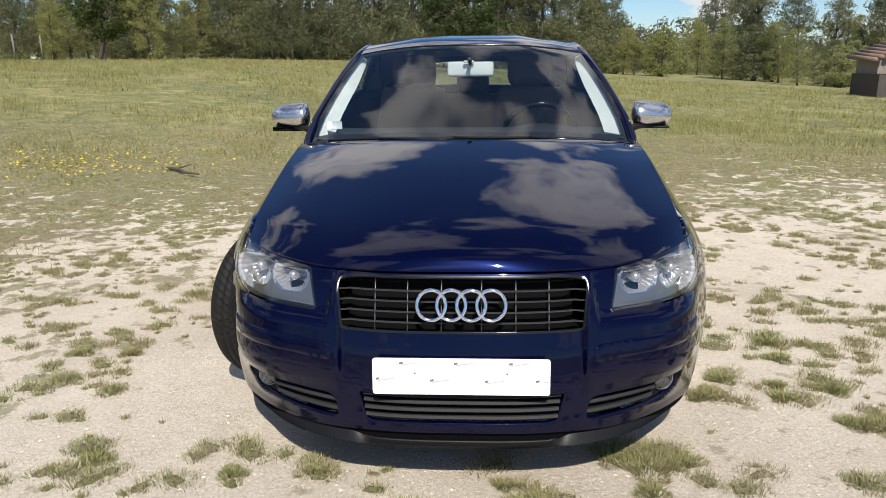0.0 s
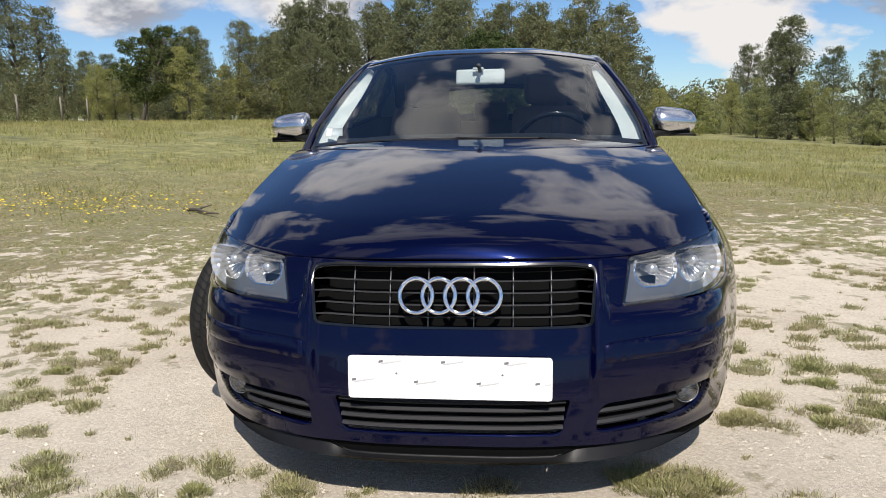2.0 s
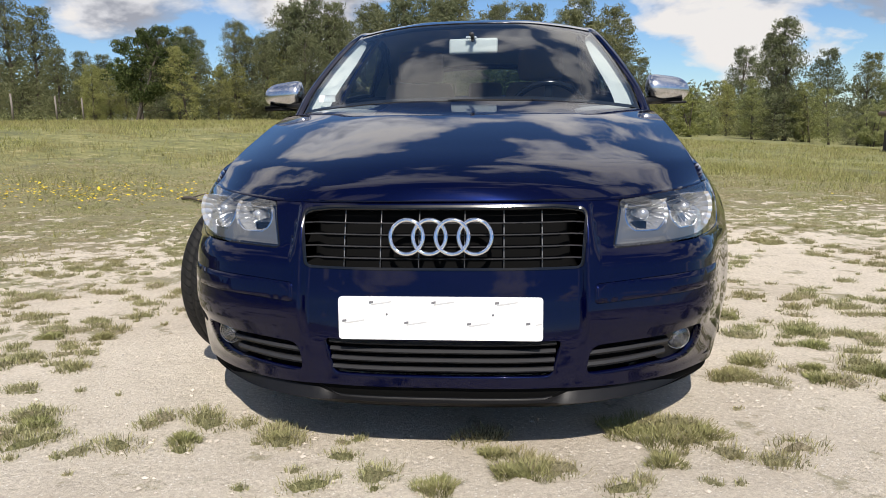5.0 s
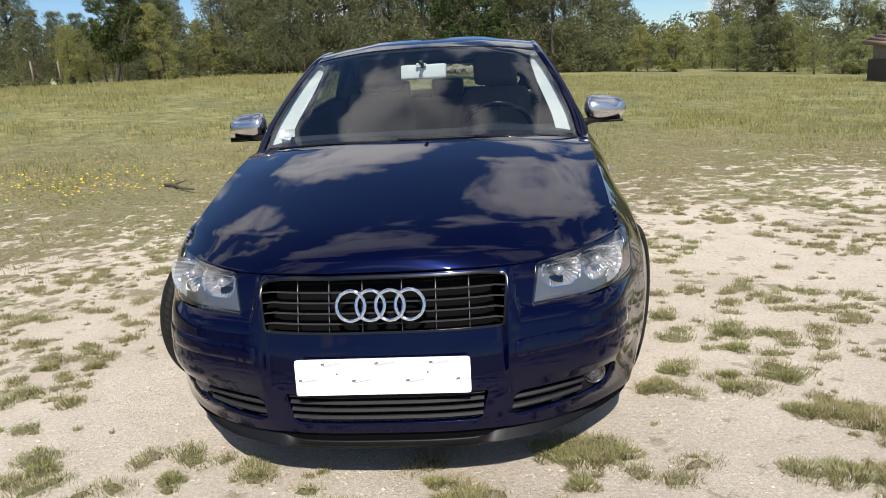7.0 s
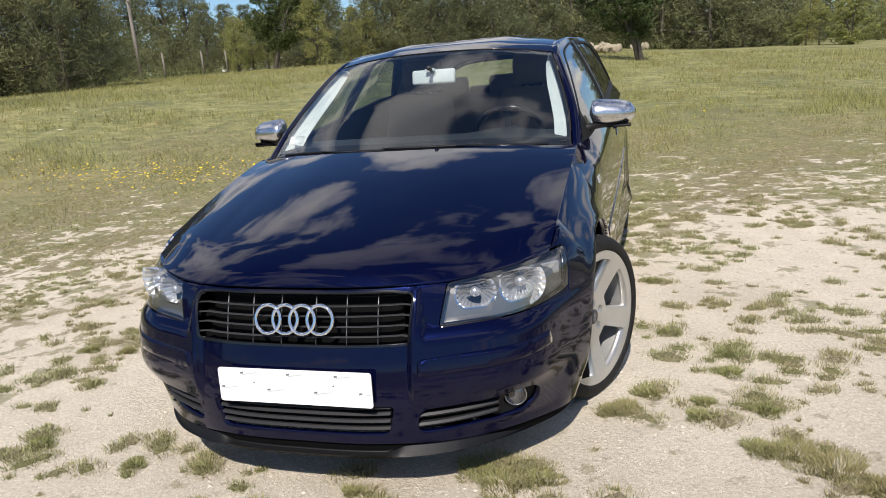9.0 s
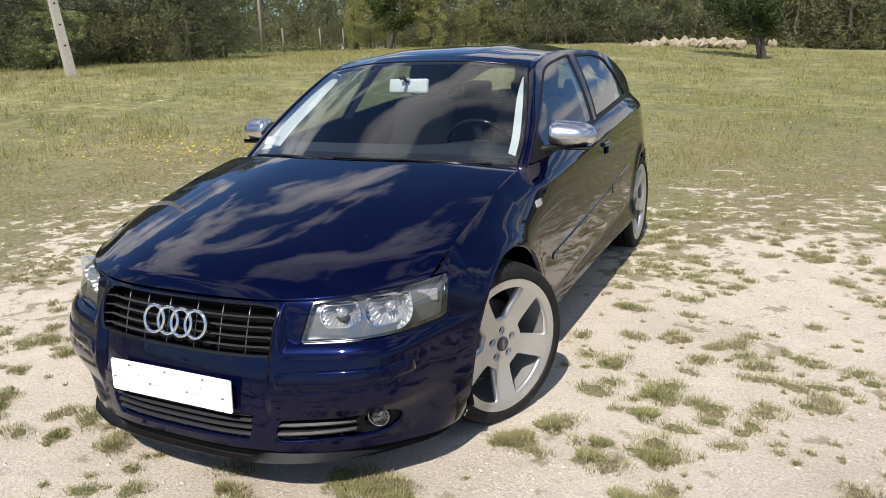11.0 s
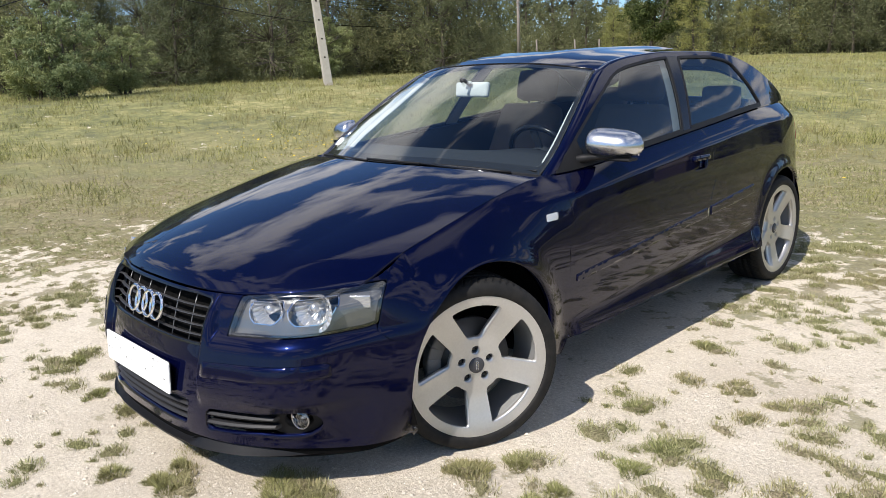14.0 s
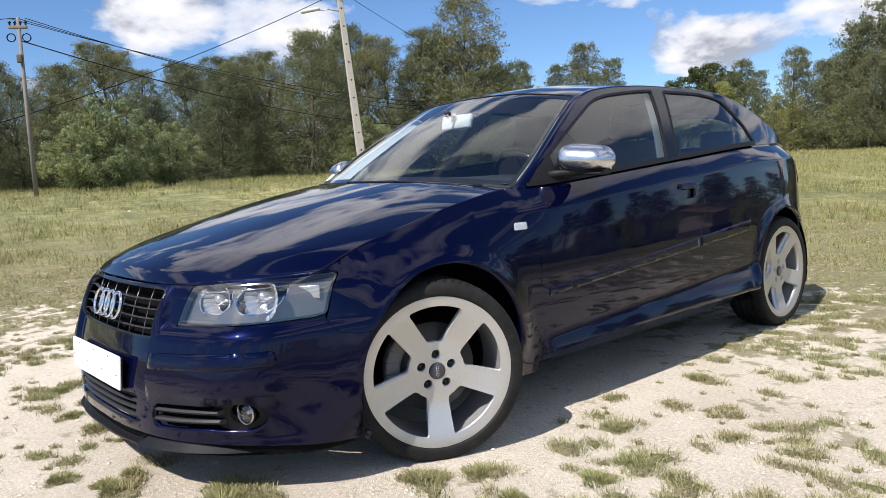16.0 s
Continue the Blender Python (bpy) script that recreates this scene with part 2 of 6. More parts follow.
def sheet(name, f, nu, nv, mat, parent, label="", u=(0, 1), v=(0, 1), flip=False, normals=True):
    """A grid over f(u, v)."""
    gu, gv = np.meshgrid(np.linspace(*u, nu + 1), np.linspace(*v, nv + 1))
    uv = np.c_[gu.ravel(), gv.ravel()]
    p, n = lifted(uv, f)
    faces = [(j * (nu + 1) + i, j * (nu + 1) + i + 1, (j + 1) * (nu + 1) + i + 1, (j + 1) * (nu + 1) + i) for j in range(nv) for i in range(nu)]
    if flip:
        faces, n = [q[::-1] for q in faces], -n
    return mesh_ob(name, p, faces, mat, parent, label, n if normals else None)


def box(bm, x0, x1, y0, y1, z0, z1, bevel=0.0, m=None):
    r = bmesh.ops.create_cube(bm, size=1.0)
    v = r["verts"]
    for k in v:
        k.co = Vector(((x0 + x1) / 2 + k.co.x * (x1 - x0), (y0 + y1) / 2 + k.co.y * (y1 - y0), (z0 + z1) / 2 + k.co.z * (z1 - z0)))
    if bevel:
        es = list({e for k in v for e in k.link_edges})
        v = list({q for f in bmesh.ops.bevel(bm, geom=es, offset=bevel, segments=2, profile=0.6, affect="EDGES")["faces"] for q in f.verts} | {k for k in v if k.is_valid})
    if m is not None:
        bmesh.ops.transform(bm, matrix=m, verts=v)
    return v


def lathe(bm, profile, n=48, m=None, closed=False):
    """Turns a profile of (radius, along) about x."""
    rings = [[bm.verts.new((x, r * math.cos(2 * math.pi * i / n), r * math.sin(2 * math.pi * i / n))) for i in range(n)] for r, x in profile]
    pairs = list(zip(rings[:-1], rings[1:])) + ([(rings[-1], rings[0])] if closed else [])
    for a, b in pairs:
        for i in range(n):
            bm.faces.new((a[i], a[(i + 1) % n], b[(i + 1) % n], b[i]))
    if m is not None:
        bmesh.ops.transform(bm, matrix=m, verts=[v for r in rings for v in r])
    return rings


def tube(bm, path, radius, n=8, ends=True):
    """A round bar along a path; radius is one number or one a point."""
    path = [Vector(p) for p in path]
    rad = radius if hasattr(radius, "__len__") else [radius] * len(path)
    rings, up = [], None
    for i, p in enumerate(path):
        d = (path[min(i + 1, len(path) - 1)] - path[max(i - 1, 0)]).normalized()
        if up is None:
            up = d.orthogonal().normalized()
        up = (up - d * up.dot(d)).normalized()
        w_ = d.cross(up)
        rings.append([bm.verts.new(p + (up * math.cos(2 * math.pi * k / n) + w_ * math.sin(2 * math.pi * k / n)) * rad[i]) for k in range(n)])
    for a, b in zip(rings[:-1], rings[1:]):
        for k in range(n):
            bm.faces.new((a[k], a[(k + 1) % n], b[(k + 1) % n], b[k]))
    if ends:
        bm.faces.new(rings[0][::-1]), bm.faces.new(rings[-1])
    return rings


# ---- the car's shape: x to its left, y to its rear, z up, front axle at y = 0 ----
nose = curve((0.10, -0.830), (0.20, -0.856), (0.30, -0.860), (0.42, -0.842), (0.50, -0.820), (0.58, -0.795), (0.66, -0.762), (0.72, -0.715))
width = curve((-0.9, 0.845), (-0.3, 0.866), (0, 0.876), (0.5, 0.868), (1.2, 0.874), (2.0, 0.876), (2.60, 0.874), (2.85, 0.850), (3.08, 0.765), (3.22, 0.66), (3.30, 0.56))
tuck = curve((0.10, 0.085), (0.17, 0.055), (0.24, 0.030), (0.34, 0.010), (0.46, 0.0), (0.56, 0.0), (0.70, 0.008), (1.1, 0.03))
edge_x = curve((-0.75, 0.70), (-0.42, 0.742), (-0.2, 0.752), (0.1, 0.755), (0.50, 0.757), (0.70, 0.785), (1.0, 0.800), (1.6, 0.806), (2.2, 0.80), (2.6, 0.772), (2.9, 0.725), (3.2, 0.60))
edge_z = curve((-0.8, 0.674), (-0.42, 0.694), (-0.25, 0.755), (0, 0.820), (0.25, 0.876), (0.46, 0.908), (0.65, 0.916), (1.1, 0.948), (1.73, 0.995), (2.45, 1.042), (2.8, 1.048), (3.1, 1.0), (3.3, 0.94))
ARCH_F, ARCH_B, R_ARCH = (0.038, 0.310), (2.632, 0.310), 0.368
CORNER = 0.6415


def bow(t):
    return np.where(t < CORNER, 0.81 * np.abs(t) ** 3, 0.2138 + (t - CORNER))


def smin(a, b, k=0.05):
    h = np.clip(0.5 + 0.5 * (b - a) / k, 0, 1)
    return b + (a - b) * h - k * h * (1 - h)


def ring(t, z):
    """The lower body: t runs from the nose's middle round the corner along the side."""
    t, z = np.asarray(t, float), np.asarray(z, float)
    a = np.abs(t)
    y = nose(z) + bow(a)
    top, ex = edge_z(y), edge_x(y)
    wide = width(y) - tuck(z)
    soft = np.clip((z - top + 0.27) / 0.27, 0, 1.3) ** 2.3 * np.clip((y + 0.60) / 0.35, 0, 1)
    keen = 0.30 * np.clip((z - top + 0.36) / 0.36, 0, 1.2) ** 2 + 0.70 * np.clip((z - top + 0.098) / 0.098, 0, 1.3) ** 1.35
    door = np.clip((y - 0.25) / 0.35, 0, 1)
    wide = wide - (width(y) - 0.01 - ex) * (soft * (1 - door) + keen * door)
    for (cy, cz) in (ARCH_F, ARCH_B):
        far = np.hypot(y - cy, z - cz) - R_ARCH
        wide = wide + 0.013 * np.exp(-(far / 0.045) ** 2) * np.clip((z - 0.2) / 0.15, 0, 1)
    crease = np.clip(0.324 + 0.046 * (y - 0.51) - z + 0.022, 0, 0.25)
    skirt = np.where(crease < 0.044, crease * crease / 0.088, crease - 0.022)
    wide = wide + 0.44 * skirt * np.clip((y - 0.50) / 0.08, 0, 1) * np.clip((2.36 - y) / 0.08, 0, 1)
    # shelf under the headlamps, joining the ridge beside the grille
    out_ = np.clip((a - 0.382) / 0.030, 0, 1)
    out_ = out_ * out_ * (3 - 2 * out_)
    top_z, deep_z = 0.672 - 0.117 * out_, 0.15 - 0.100 * out_
    low_s = np.clip((z - 0.295) / 0.11, 0, 1)
    shelf = (1 - (1 - np.clip((top_z - z) / deep_z, 0, 1)) ** 2.2) * low_s * low_s * (3 - 2 * low_s)
    begin = np.clip((a - 0.350) / 0.030, 0, 1)
    shelf = 0.027 * shelf * begin * begin * (3 - 2 * begin) * np.clip((1.02 - a) / 0.30, 0, 1)
    # full corner of the nose
    full = np.exp(-((a - 0.655) / 0.135) ** 2) * np.clip((z - 0.21) / 0.14, 0, 1) * np.clip((0.692 - z) / 0.05, 0, 1)
    wide = wide + 0.25 * shelf
    y = y - shelf * np.clip((0.98 - a) / 0.20, 0, 1) - 0.036 * full
    x = smin((bow(a) / 0.81) ** (1 / 3), wide)
    x = x + 0.030 * full + 0.35 * shelf * np.clip((a - 0.5) / 0.2, 0, 1)
    return np.stack([np.sign(t) * x, y, z], -1)


def t_of(y, z):
    """The ring's t at a place along the side."""
    return CORNER + (y - nose(z)) - 0.2138


def along(points):
    """Chart points from (y, z) on the side."""
    return [(float(t_of(y, z)), z) for y, z in points]


def top_of_nose(t):
    return 0.672 + 0.018 * np.clip((np.abs(t) - 0.45) / 0.33, 0, 1)


# upper sides
rail_z = curve((0.50, 0.884), (0.545, 0.911), (0.70, 1.020), (0.85, 1.122), (1.0, 1.218), (1.13, 1.288), (1.25, 1.322), (1.45, 1.344), (1.7, 1.354), (2.1, 1.345), (2.3, 1.322), (2.5, 1.270), (2.7, 1.180), (2.8, 1.128), (2.9, 1.080), (3.02, 1.034), (3.08, 1.014))


def upper(y, z):
    h = np.maximum(z - edge_z(y), -0.05)
    x = edge_x(y) - (0.42 - 0.10 * np.clip((y - 2.0) / 0.8, 0, 1)) * h - 0.42 * h ** 2
    return np.stack([x, y, z], -1)


def rail(y):
    return upper(np.asarray(y, float), rail_z(y))


def flat_top(u, h=0.30):
    """|u| without the kink at 0."""
    return np.where(u < h, u * u / (2 * h) + h / 2, u)


def even(f):
    """A curve that crosses the middle level."""
    return lambda u: np.concatenate([f(u)[..., :1], f(flat_top(np.asarray(u, float)))[..., 1:]], -1)


def coons(front, back, mid, side, crown_k=None):
    """A patch: front(u), back(u), mid(v) at u = 0, side(v) at u = 1. Mirrored for u < 0. crown_k: how flat its middle is."""
    def f(u, v):
        a, s = np.abs(u)[:, None], np.where(u < 0, -1.0, 1.0)
        a = np.concatenate([a, flat_top(a), flat_top(a)], 1) if crown_k is None else np.concatenate([a, a ** crown_k, a ** crown_k], 1)
        w_ = np.asarray(v)[:, None]
        lin = (1 - w_) * front(np.abs(u)) + w_ * back(np.abs(u)) + (1 - a) * mid(v) + a * side(v)
        c = lambda g, k: g(np.array([k]))
        lin = lin - ((1 - a) * (1 - w_) * c(front, 0.0) + a * (1 - w_) * c(front, 1.0) + (1 - a) * w_ * c(back, 0.0) + a * w_ * c(back, 1.0))
        return lin * np.stack([s, s * 0 + 1, s * 0 + 1], -1)
    return f


def path3(*pts):
    """A smooth curve over 0..1 through points in space."""
    q = np.array(pts, float)
    s = np.r_[0, np.cumsum(np.linalg.norm(np.diff(q, axis=0), axis=1))]
    fs = [curve(*zip(s / s[-1], q[:, k])) for k in range(3)]
    return lambda u: np.stack([g(u) for g in fs], -1)


# hood
LINE0, LINE1 = -0.42, 0.46
hood_front = lambda u: ring(np.asarray(u) * t_of(LINE0, 0.69), top_of_nose(np.asarray(u) * t_of(LINE0, 0.69)))
hood_side = lambda v: np.stack([edge_x(LINE0 + (LINE1 - LINE0) * v), LINE0 + (LINE1 - LINE0) * v, edge_z(LINE0 + (LINE1 - LINE0) * v)], -1)
hood_back = even(path3((0, 0.235, 0.952), (0.25, 0.265, 0.949), (0.5, 0.345, 0.936), (edge_x(LINE1), LINE1, edge_z(LINE1))))
hood_mid = path3((0, nose(0.672), 0.672), (0, -0.742, 0.708), (0, -0.67, 0.750), (0, -0.45, 0.815), (0, -0.1, 0.893), (0, 0.235, 0.952))
hood = coons(hood_front, hood_back, hood_mid, hood_side)

# windscreen and roof
A0, A1 = 0.52, 1.13


def screen_edge(v):
    """The windscreen's side, a little inboard of the roof rail."""
    p = rail(A0 + (A1 - A0) * np.asarray(v, float))
    return p + np.array([-0.036, -0.006, 0.006])


ws_front = even(path3((0, 0.285, 0.945), (0.25, 0.318, 0.943), (0.5, 0.405, 0.928), tuple(screen_edge(0.0))))
ws_back = even(path3((0, 1.03, 1.340), (0.25, 1.045, 1.333), (0.45, 1.085, 1.314), tuple(screen_edge(1.0))))
ws_mid = path3((0, 0.285, 0.945), (0, 0.65, 1.160), (0, 1.03, 1.340))
screen = coons(ws_front, ws_back, ws_mid, screen_edge)
B1 = 2.95
roof_side = lambda v: rail(A1 + (B1 - A1) * np.asarray(v)) + np.array([-0.036, 0, 0.006]) * (1 - np.asarray(v, float)[..., None] * 0.6)
roof_back = even(path3((0, 2.84, 1.295), (0.3, 2.85, 1.272), (0.48, 2.88, 1.185), tuple(roof_side(1.0))))
roof_mid = path3((0, 1.03, 1.340), (0, 1.20, 1.374), (0, 1.5, 1.396), (0, 2.0, 1.398), (0, 2.5, 1.362), (0, 2.84, 1.295))
roof = coons(ws_back, roof_back, roof_mid, roof_side, 2.2)


# ---- the car ----
car = thing("car", "dark blue three-door hatchback with silver five-spoke wheels on pale dirt", "car")


def arc(c, r, a0, a1, n=24):
    return [(c[0] + r * math.cos(radians(a)), c[1] + r * math.sin(radians(a))) for a in np.linspace(a0, a1, n)]


def grow(poly, d):
    p = np.array(poly)
    q = np.roll(p, -1, 0) - np.roll(p, 1, 0)
    q /= np.linalg.norm(q, axis=1)[:, None] + 1e-9
    s = np.sign(np.sum(p[:, 0] * np.roll(p[:, 1], -1) - p[:, 1] * np.roll(p[:, 0], -1)))
    return [tuple(v) for v in p + s * d * np.c_[q[:, 1], -q[:, 0]]]


def flip2(poly):
    return [(-a, b) for a, b in poly][::-1]


def belt(y0, y1, n, up=0.0):
    return [(float(y), float(edge_z(y)) + up) for y in np.linspace(y0, y1, n)]


def belt_t(y0, y1, n, up=0.0):
    return [(float(t_of(y, z)), z) for y, z in belt(y0, y1, n, up)]


# lines that the side's mesh follows: shoulder crease and skirt
FOLLOW = [[(float(t_of(y, edge_z(y) + d)), float(edge_z(y) + d)) for y in np.linspace(0.2, 3.2, 120)] for d in (-0.130, -0.116, -0.105, -0.098, -0.091, -0.080, -0.066)]
FOLLOW += [[(float(t_of(y, 0.324 + 0.046 * (y - 0.51) + d)), 0.324 + 0.046 * (y - 0.51) + d) for y in np.linspace(0.45, 2.4, 90)] for d in (-0.024, -0.012, 0.0, 0.012, 0.024)]
SILL, DOOR0, GAP, SEAM = 0.165, 0.530, 0.004, 0.500
GRILLE = rounded([(-0.364, 0.504), (0.364, 0.504), (0.377, 0.652), (0.30, 0.662), (-0.30, 0.662), (-0.377, 0.652)], 0.02)
LOWER = rounded([(-0.288, 0.225), (0.288, 0.225), (0.314, 0.325), (-0.314, 0.325)], 0.02)
SIDE_IN = rounded([(0.372, 0.224), (0.56, 0.222), (0.60, 0.214), (0.67, 0.214), (0.712, 0.25), (0.712, 0.295), (0.68, 0.322), (0.62, 0.322), (0.57, 0.312), (0.385, 0.306)], 0.03)
LT = float(t_of(-0.385, 0.63))
LAMP = rounded([(0.446, 0.551), (0.60, 0.556), (LT - 0.022, 0.564), (LT + 0.009, 0.572), (LT + 0.006, 0.684), (LT - 0.006, 0.692), (0.70, 0.686), (0.56, 0.676), (0.466, 0.667)], 0.010)

SHELF = [[(g * a, z) for a in np.linspace(0.40, 0.92, 40)] for g in (1, -1) for z in (0.546, 0.538, 0.530, 0.521, 0.511)]
SHELF += [[(g * a, z) for z in np.linspace(0.30, 0.665, 50)] for g in (1, -1) for a in (0.350, 0.3565, 0.363, 0.3695, 0.3805, 0.388, 0.396, 0.404, 0.412)]
# front bumper
arch_y = lambda z: ARCH_F[0] - math.sqrt(R_ARCH ** 2 - (z - ARCH_F[1]) ** 2)
front_arch = [p for p in arc(ARCH_F, R_ARCH, 180 + 29, 100, 40) if p[1] < SEAM - 0.004] + [(arch_y(SEAM), SEAM)]
half = [(0.0, 0.200), (0.30, 0.198), (0.55, 0.184)] + along([(-0.42, 0.162), (-0.27, 0.150)]) + along(front_arch) + along([(-0.33, SEAM), (-0.37, SEAM + 0.010)]) + [(LT + 0.0115, 0.548)]
lamp_edge = grow(LAMP, GAP)
k = int(np.argmin([abs(p[0] - LT - 0.007) + abs(p[1] - 0.566) for p in lamp_edge]))
stop = int(np.argmin([abs(p[0] - 0.466) + abs(p[1] - 0.667) for p in lamp_edge]))
half.append(lamp_edge[k])
while k != stop:
    k = (k - 1) % len(lamp_edge)
    half.append(lamp_edge[k])
half += [(0.44, 0.668), (0.2, 0.668)]
strip = rounded([(0.392, 0.418), (0.60, 0.428), (float(t_of(-0.52, 0.44)), 0.438), (float(t_of(-0.52, 0.48)), 0.480), (0.60, 0.476), (0.392, 0.466)], 0.012)
panel("front_bumper", half + [(-a, b) for a, b in half[::-1] if a > 0], [GRILLE, LOWER, SIDE_IN, flip2(SIDE_IN), grow(strip, 0.0014), flip2(grow(strip, 0.0014))], ring, PAINT, car, step=0.016, flange=0.025, lines=SHELF)
for s in (1, -1):
    panel("bumper_strip", strip, [], ring, PAINT, car, s, step=0.014, flange=0.016, raise_by=0.0025, round_edge=0.7)
def lip_out(t, v):
    """A thin splitter whose outer thirds stand higher."""
    a = np.abs(t)
    wing = np.clip((a - 0.27) / 0.07, 0, 1)
    wing = wing * wing * (3 - 2 * wing)
    p = ring(t, 0.150 + 0 * v)
    z = 0.153 - 0.012 * np.clip((a - 0.5) / 0.5, 0, 1) + (0.007 + 0.029 * wing) * (1 - v)
    return np.stack([p[:, 0] - np.sign(t) * 0.040 * np.clip((a - 0.50) / 0.25, 0, 1), p[:, 1] + 0.006 - 0.024 * v, z], -1)


LIP = plain("lip_black", (0.006, 0.006, 0.007), 0.45, spec=0.25, bump=0.1, scale=50)
TL = float(t_of(-0.46, 0.15))
panel("lip_spoiler", [(-TL, 0), (TL, 0), (TL, 1), (-TL, 1)], [], lip_out, LIP, car, step=0.03, flange=0.010)


def behind(depth):
    """The ring's sheet pushed inwards."""
    def f(t, z):
        e = 1e-3
        p = ring(t, z)
        n = np.cross(ring(t + e, z) - p, ring(t, z + e) - p)
        return p - depth * n / (np.linalg.norm(n, axis=-1)[..., None] + 1e-12)
    return f


# near-black sheet added behind the lip to block sunlight and darken the gap
TV = float(t_of(-0.335, 0.15))
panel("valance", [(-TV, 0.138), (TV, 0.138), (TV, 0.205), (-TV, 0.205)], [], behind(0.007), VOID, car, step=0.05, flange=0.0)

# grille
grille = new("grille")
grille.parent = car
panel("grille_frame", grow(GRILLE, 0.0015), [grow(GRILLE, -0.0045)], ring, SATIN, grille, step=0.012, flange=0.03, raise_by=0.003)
# near-black sheet: the shade behind the slats is put into its colour
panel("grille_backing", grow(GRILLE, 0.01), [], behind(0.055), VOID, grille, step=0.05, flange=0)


def bar_along(bm, t0, t1, z, depth, thick, high, n=28):
    """A flat bar that follows the nose."""
    f = behind(depth)
    rings = []
    for t in np.linspace(t0, t1, n):
        p = Vector(f(np.array([t]), np.array([z]))[0])
        q = [(0, high * 0.5), (-thick * 0.25, high * 0.5), (-thick * 0.5, 0.0), (-thick * 0.25, -high * 0.5), (thick * 0.6, -high * 0.5), (thick * 0.6, high * 0.5)]
        rings.append([bm.verts.new(p + Vector((0, a, b))) for a, b in q[1:]])
    for a, b in zip(rings[:-1], rings[1:]):
        for i in range(5):
            bm.faces.new((a[i], b[i], b[(i + 1) % 5], a[(i + 1) % 5]))
    bm.faces.new(rings[0]), bm.faces.new(rings[-1][::-1])


SLAT = plain("grille_slat", (0.085, 0.085, 0.09), 0.28, 0.5)
RIB = plain("grille_rib", (0.18, 0.18, 0.185), 0.35, 0.5)
for z in (0.532, 0.562, 0.592, 0.622):
    bm = bmesh.new()
    bar_along(bm, -0.368, 0.368, z, 0.012, 0.011, 0.0026)
    part("slat", bm, SLAT, grille, smooth=False)
for x in (-0.264, -0.163, -0.060, 0.060, 0.163, 0.264):
    bm = bmesh.new()
    pts = [behind(0.022)(np.array([x]), np.array([z]))[0] for z in np.linspace(0.507, 0.658, 5)]
    tube(bm, pts, 0.0018, 6)
    part("rib", bm, RIB, grille)
badge = new("badge")
badge.parent = grille
for i in range(4):
    bm = bmesh.new()
    x = (i - 1.5) * 0.0587
    cy = float(nose(0.587)) - 0.012 + 0.81 * abs(x) ** 3 + (0.0015 if i % 2 else 0)
    rr = [[bm.verts.new((x + (0.0425 + 0.0064 * math.cos(b)) * math.cos(a), cy - 0.0072 * math.sin(b) - 0.30 * 0.0425 * -math.sin(a), 0.587 + (0.0425 + 0.0064 * math.cos(b)) * math.sin(a)))
           for b in np.linspace(0, 2 * math.pi, 10, endpoint=False)] for a in np.linspace(0, 2 * math.pi, 40, endpoint=False)]
    for j in range(40):
        for m in range(10):
            bm.faces.new((rr[j][m], rr[(j + 1) % 40][m], rr[(j + 1) % 40][(m + 1) % 10], rr[j][(m + 1) % 10]))
    bmesh.ops.recalc_face_normals(bm, faces=bm.faces)
    part("badge_ring", bm, CHROME, badge, "chrome ring")

# lower grilles and fog lamps
lower = new("lower_grille")
lower.parent = car
# the shade behind the lower slats, again as a near-black sheet
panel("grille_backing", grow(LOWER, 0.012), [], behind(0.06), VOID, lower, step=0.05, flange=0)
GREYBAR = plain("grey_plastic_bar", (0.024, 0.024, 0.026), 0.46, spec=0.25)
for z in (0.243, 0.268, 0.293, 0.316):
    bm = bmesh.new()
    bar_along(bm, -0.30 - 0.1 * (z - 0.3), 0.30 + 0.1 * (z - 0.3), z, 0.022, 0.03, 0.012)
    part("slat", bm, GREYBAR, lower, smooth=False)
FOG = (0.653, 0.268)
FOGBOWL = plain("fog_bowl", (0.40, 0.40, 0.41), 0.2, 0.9)
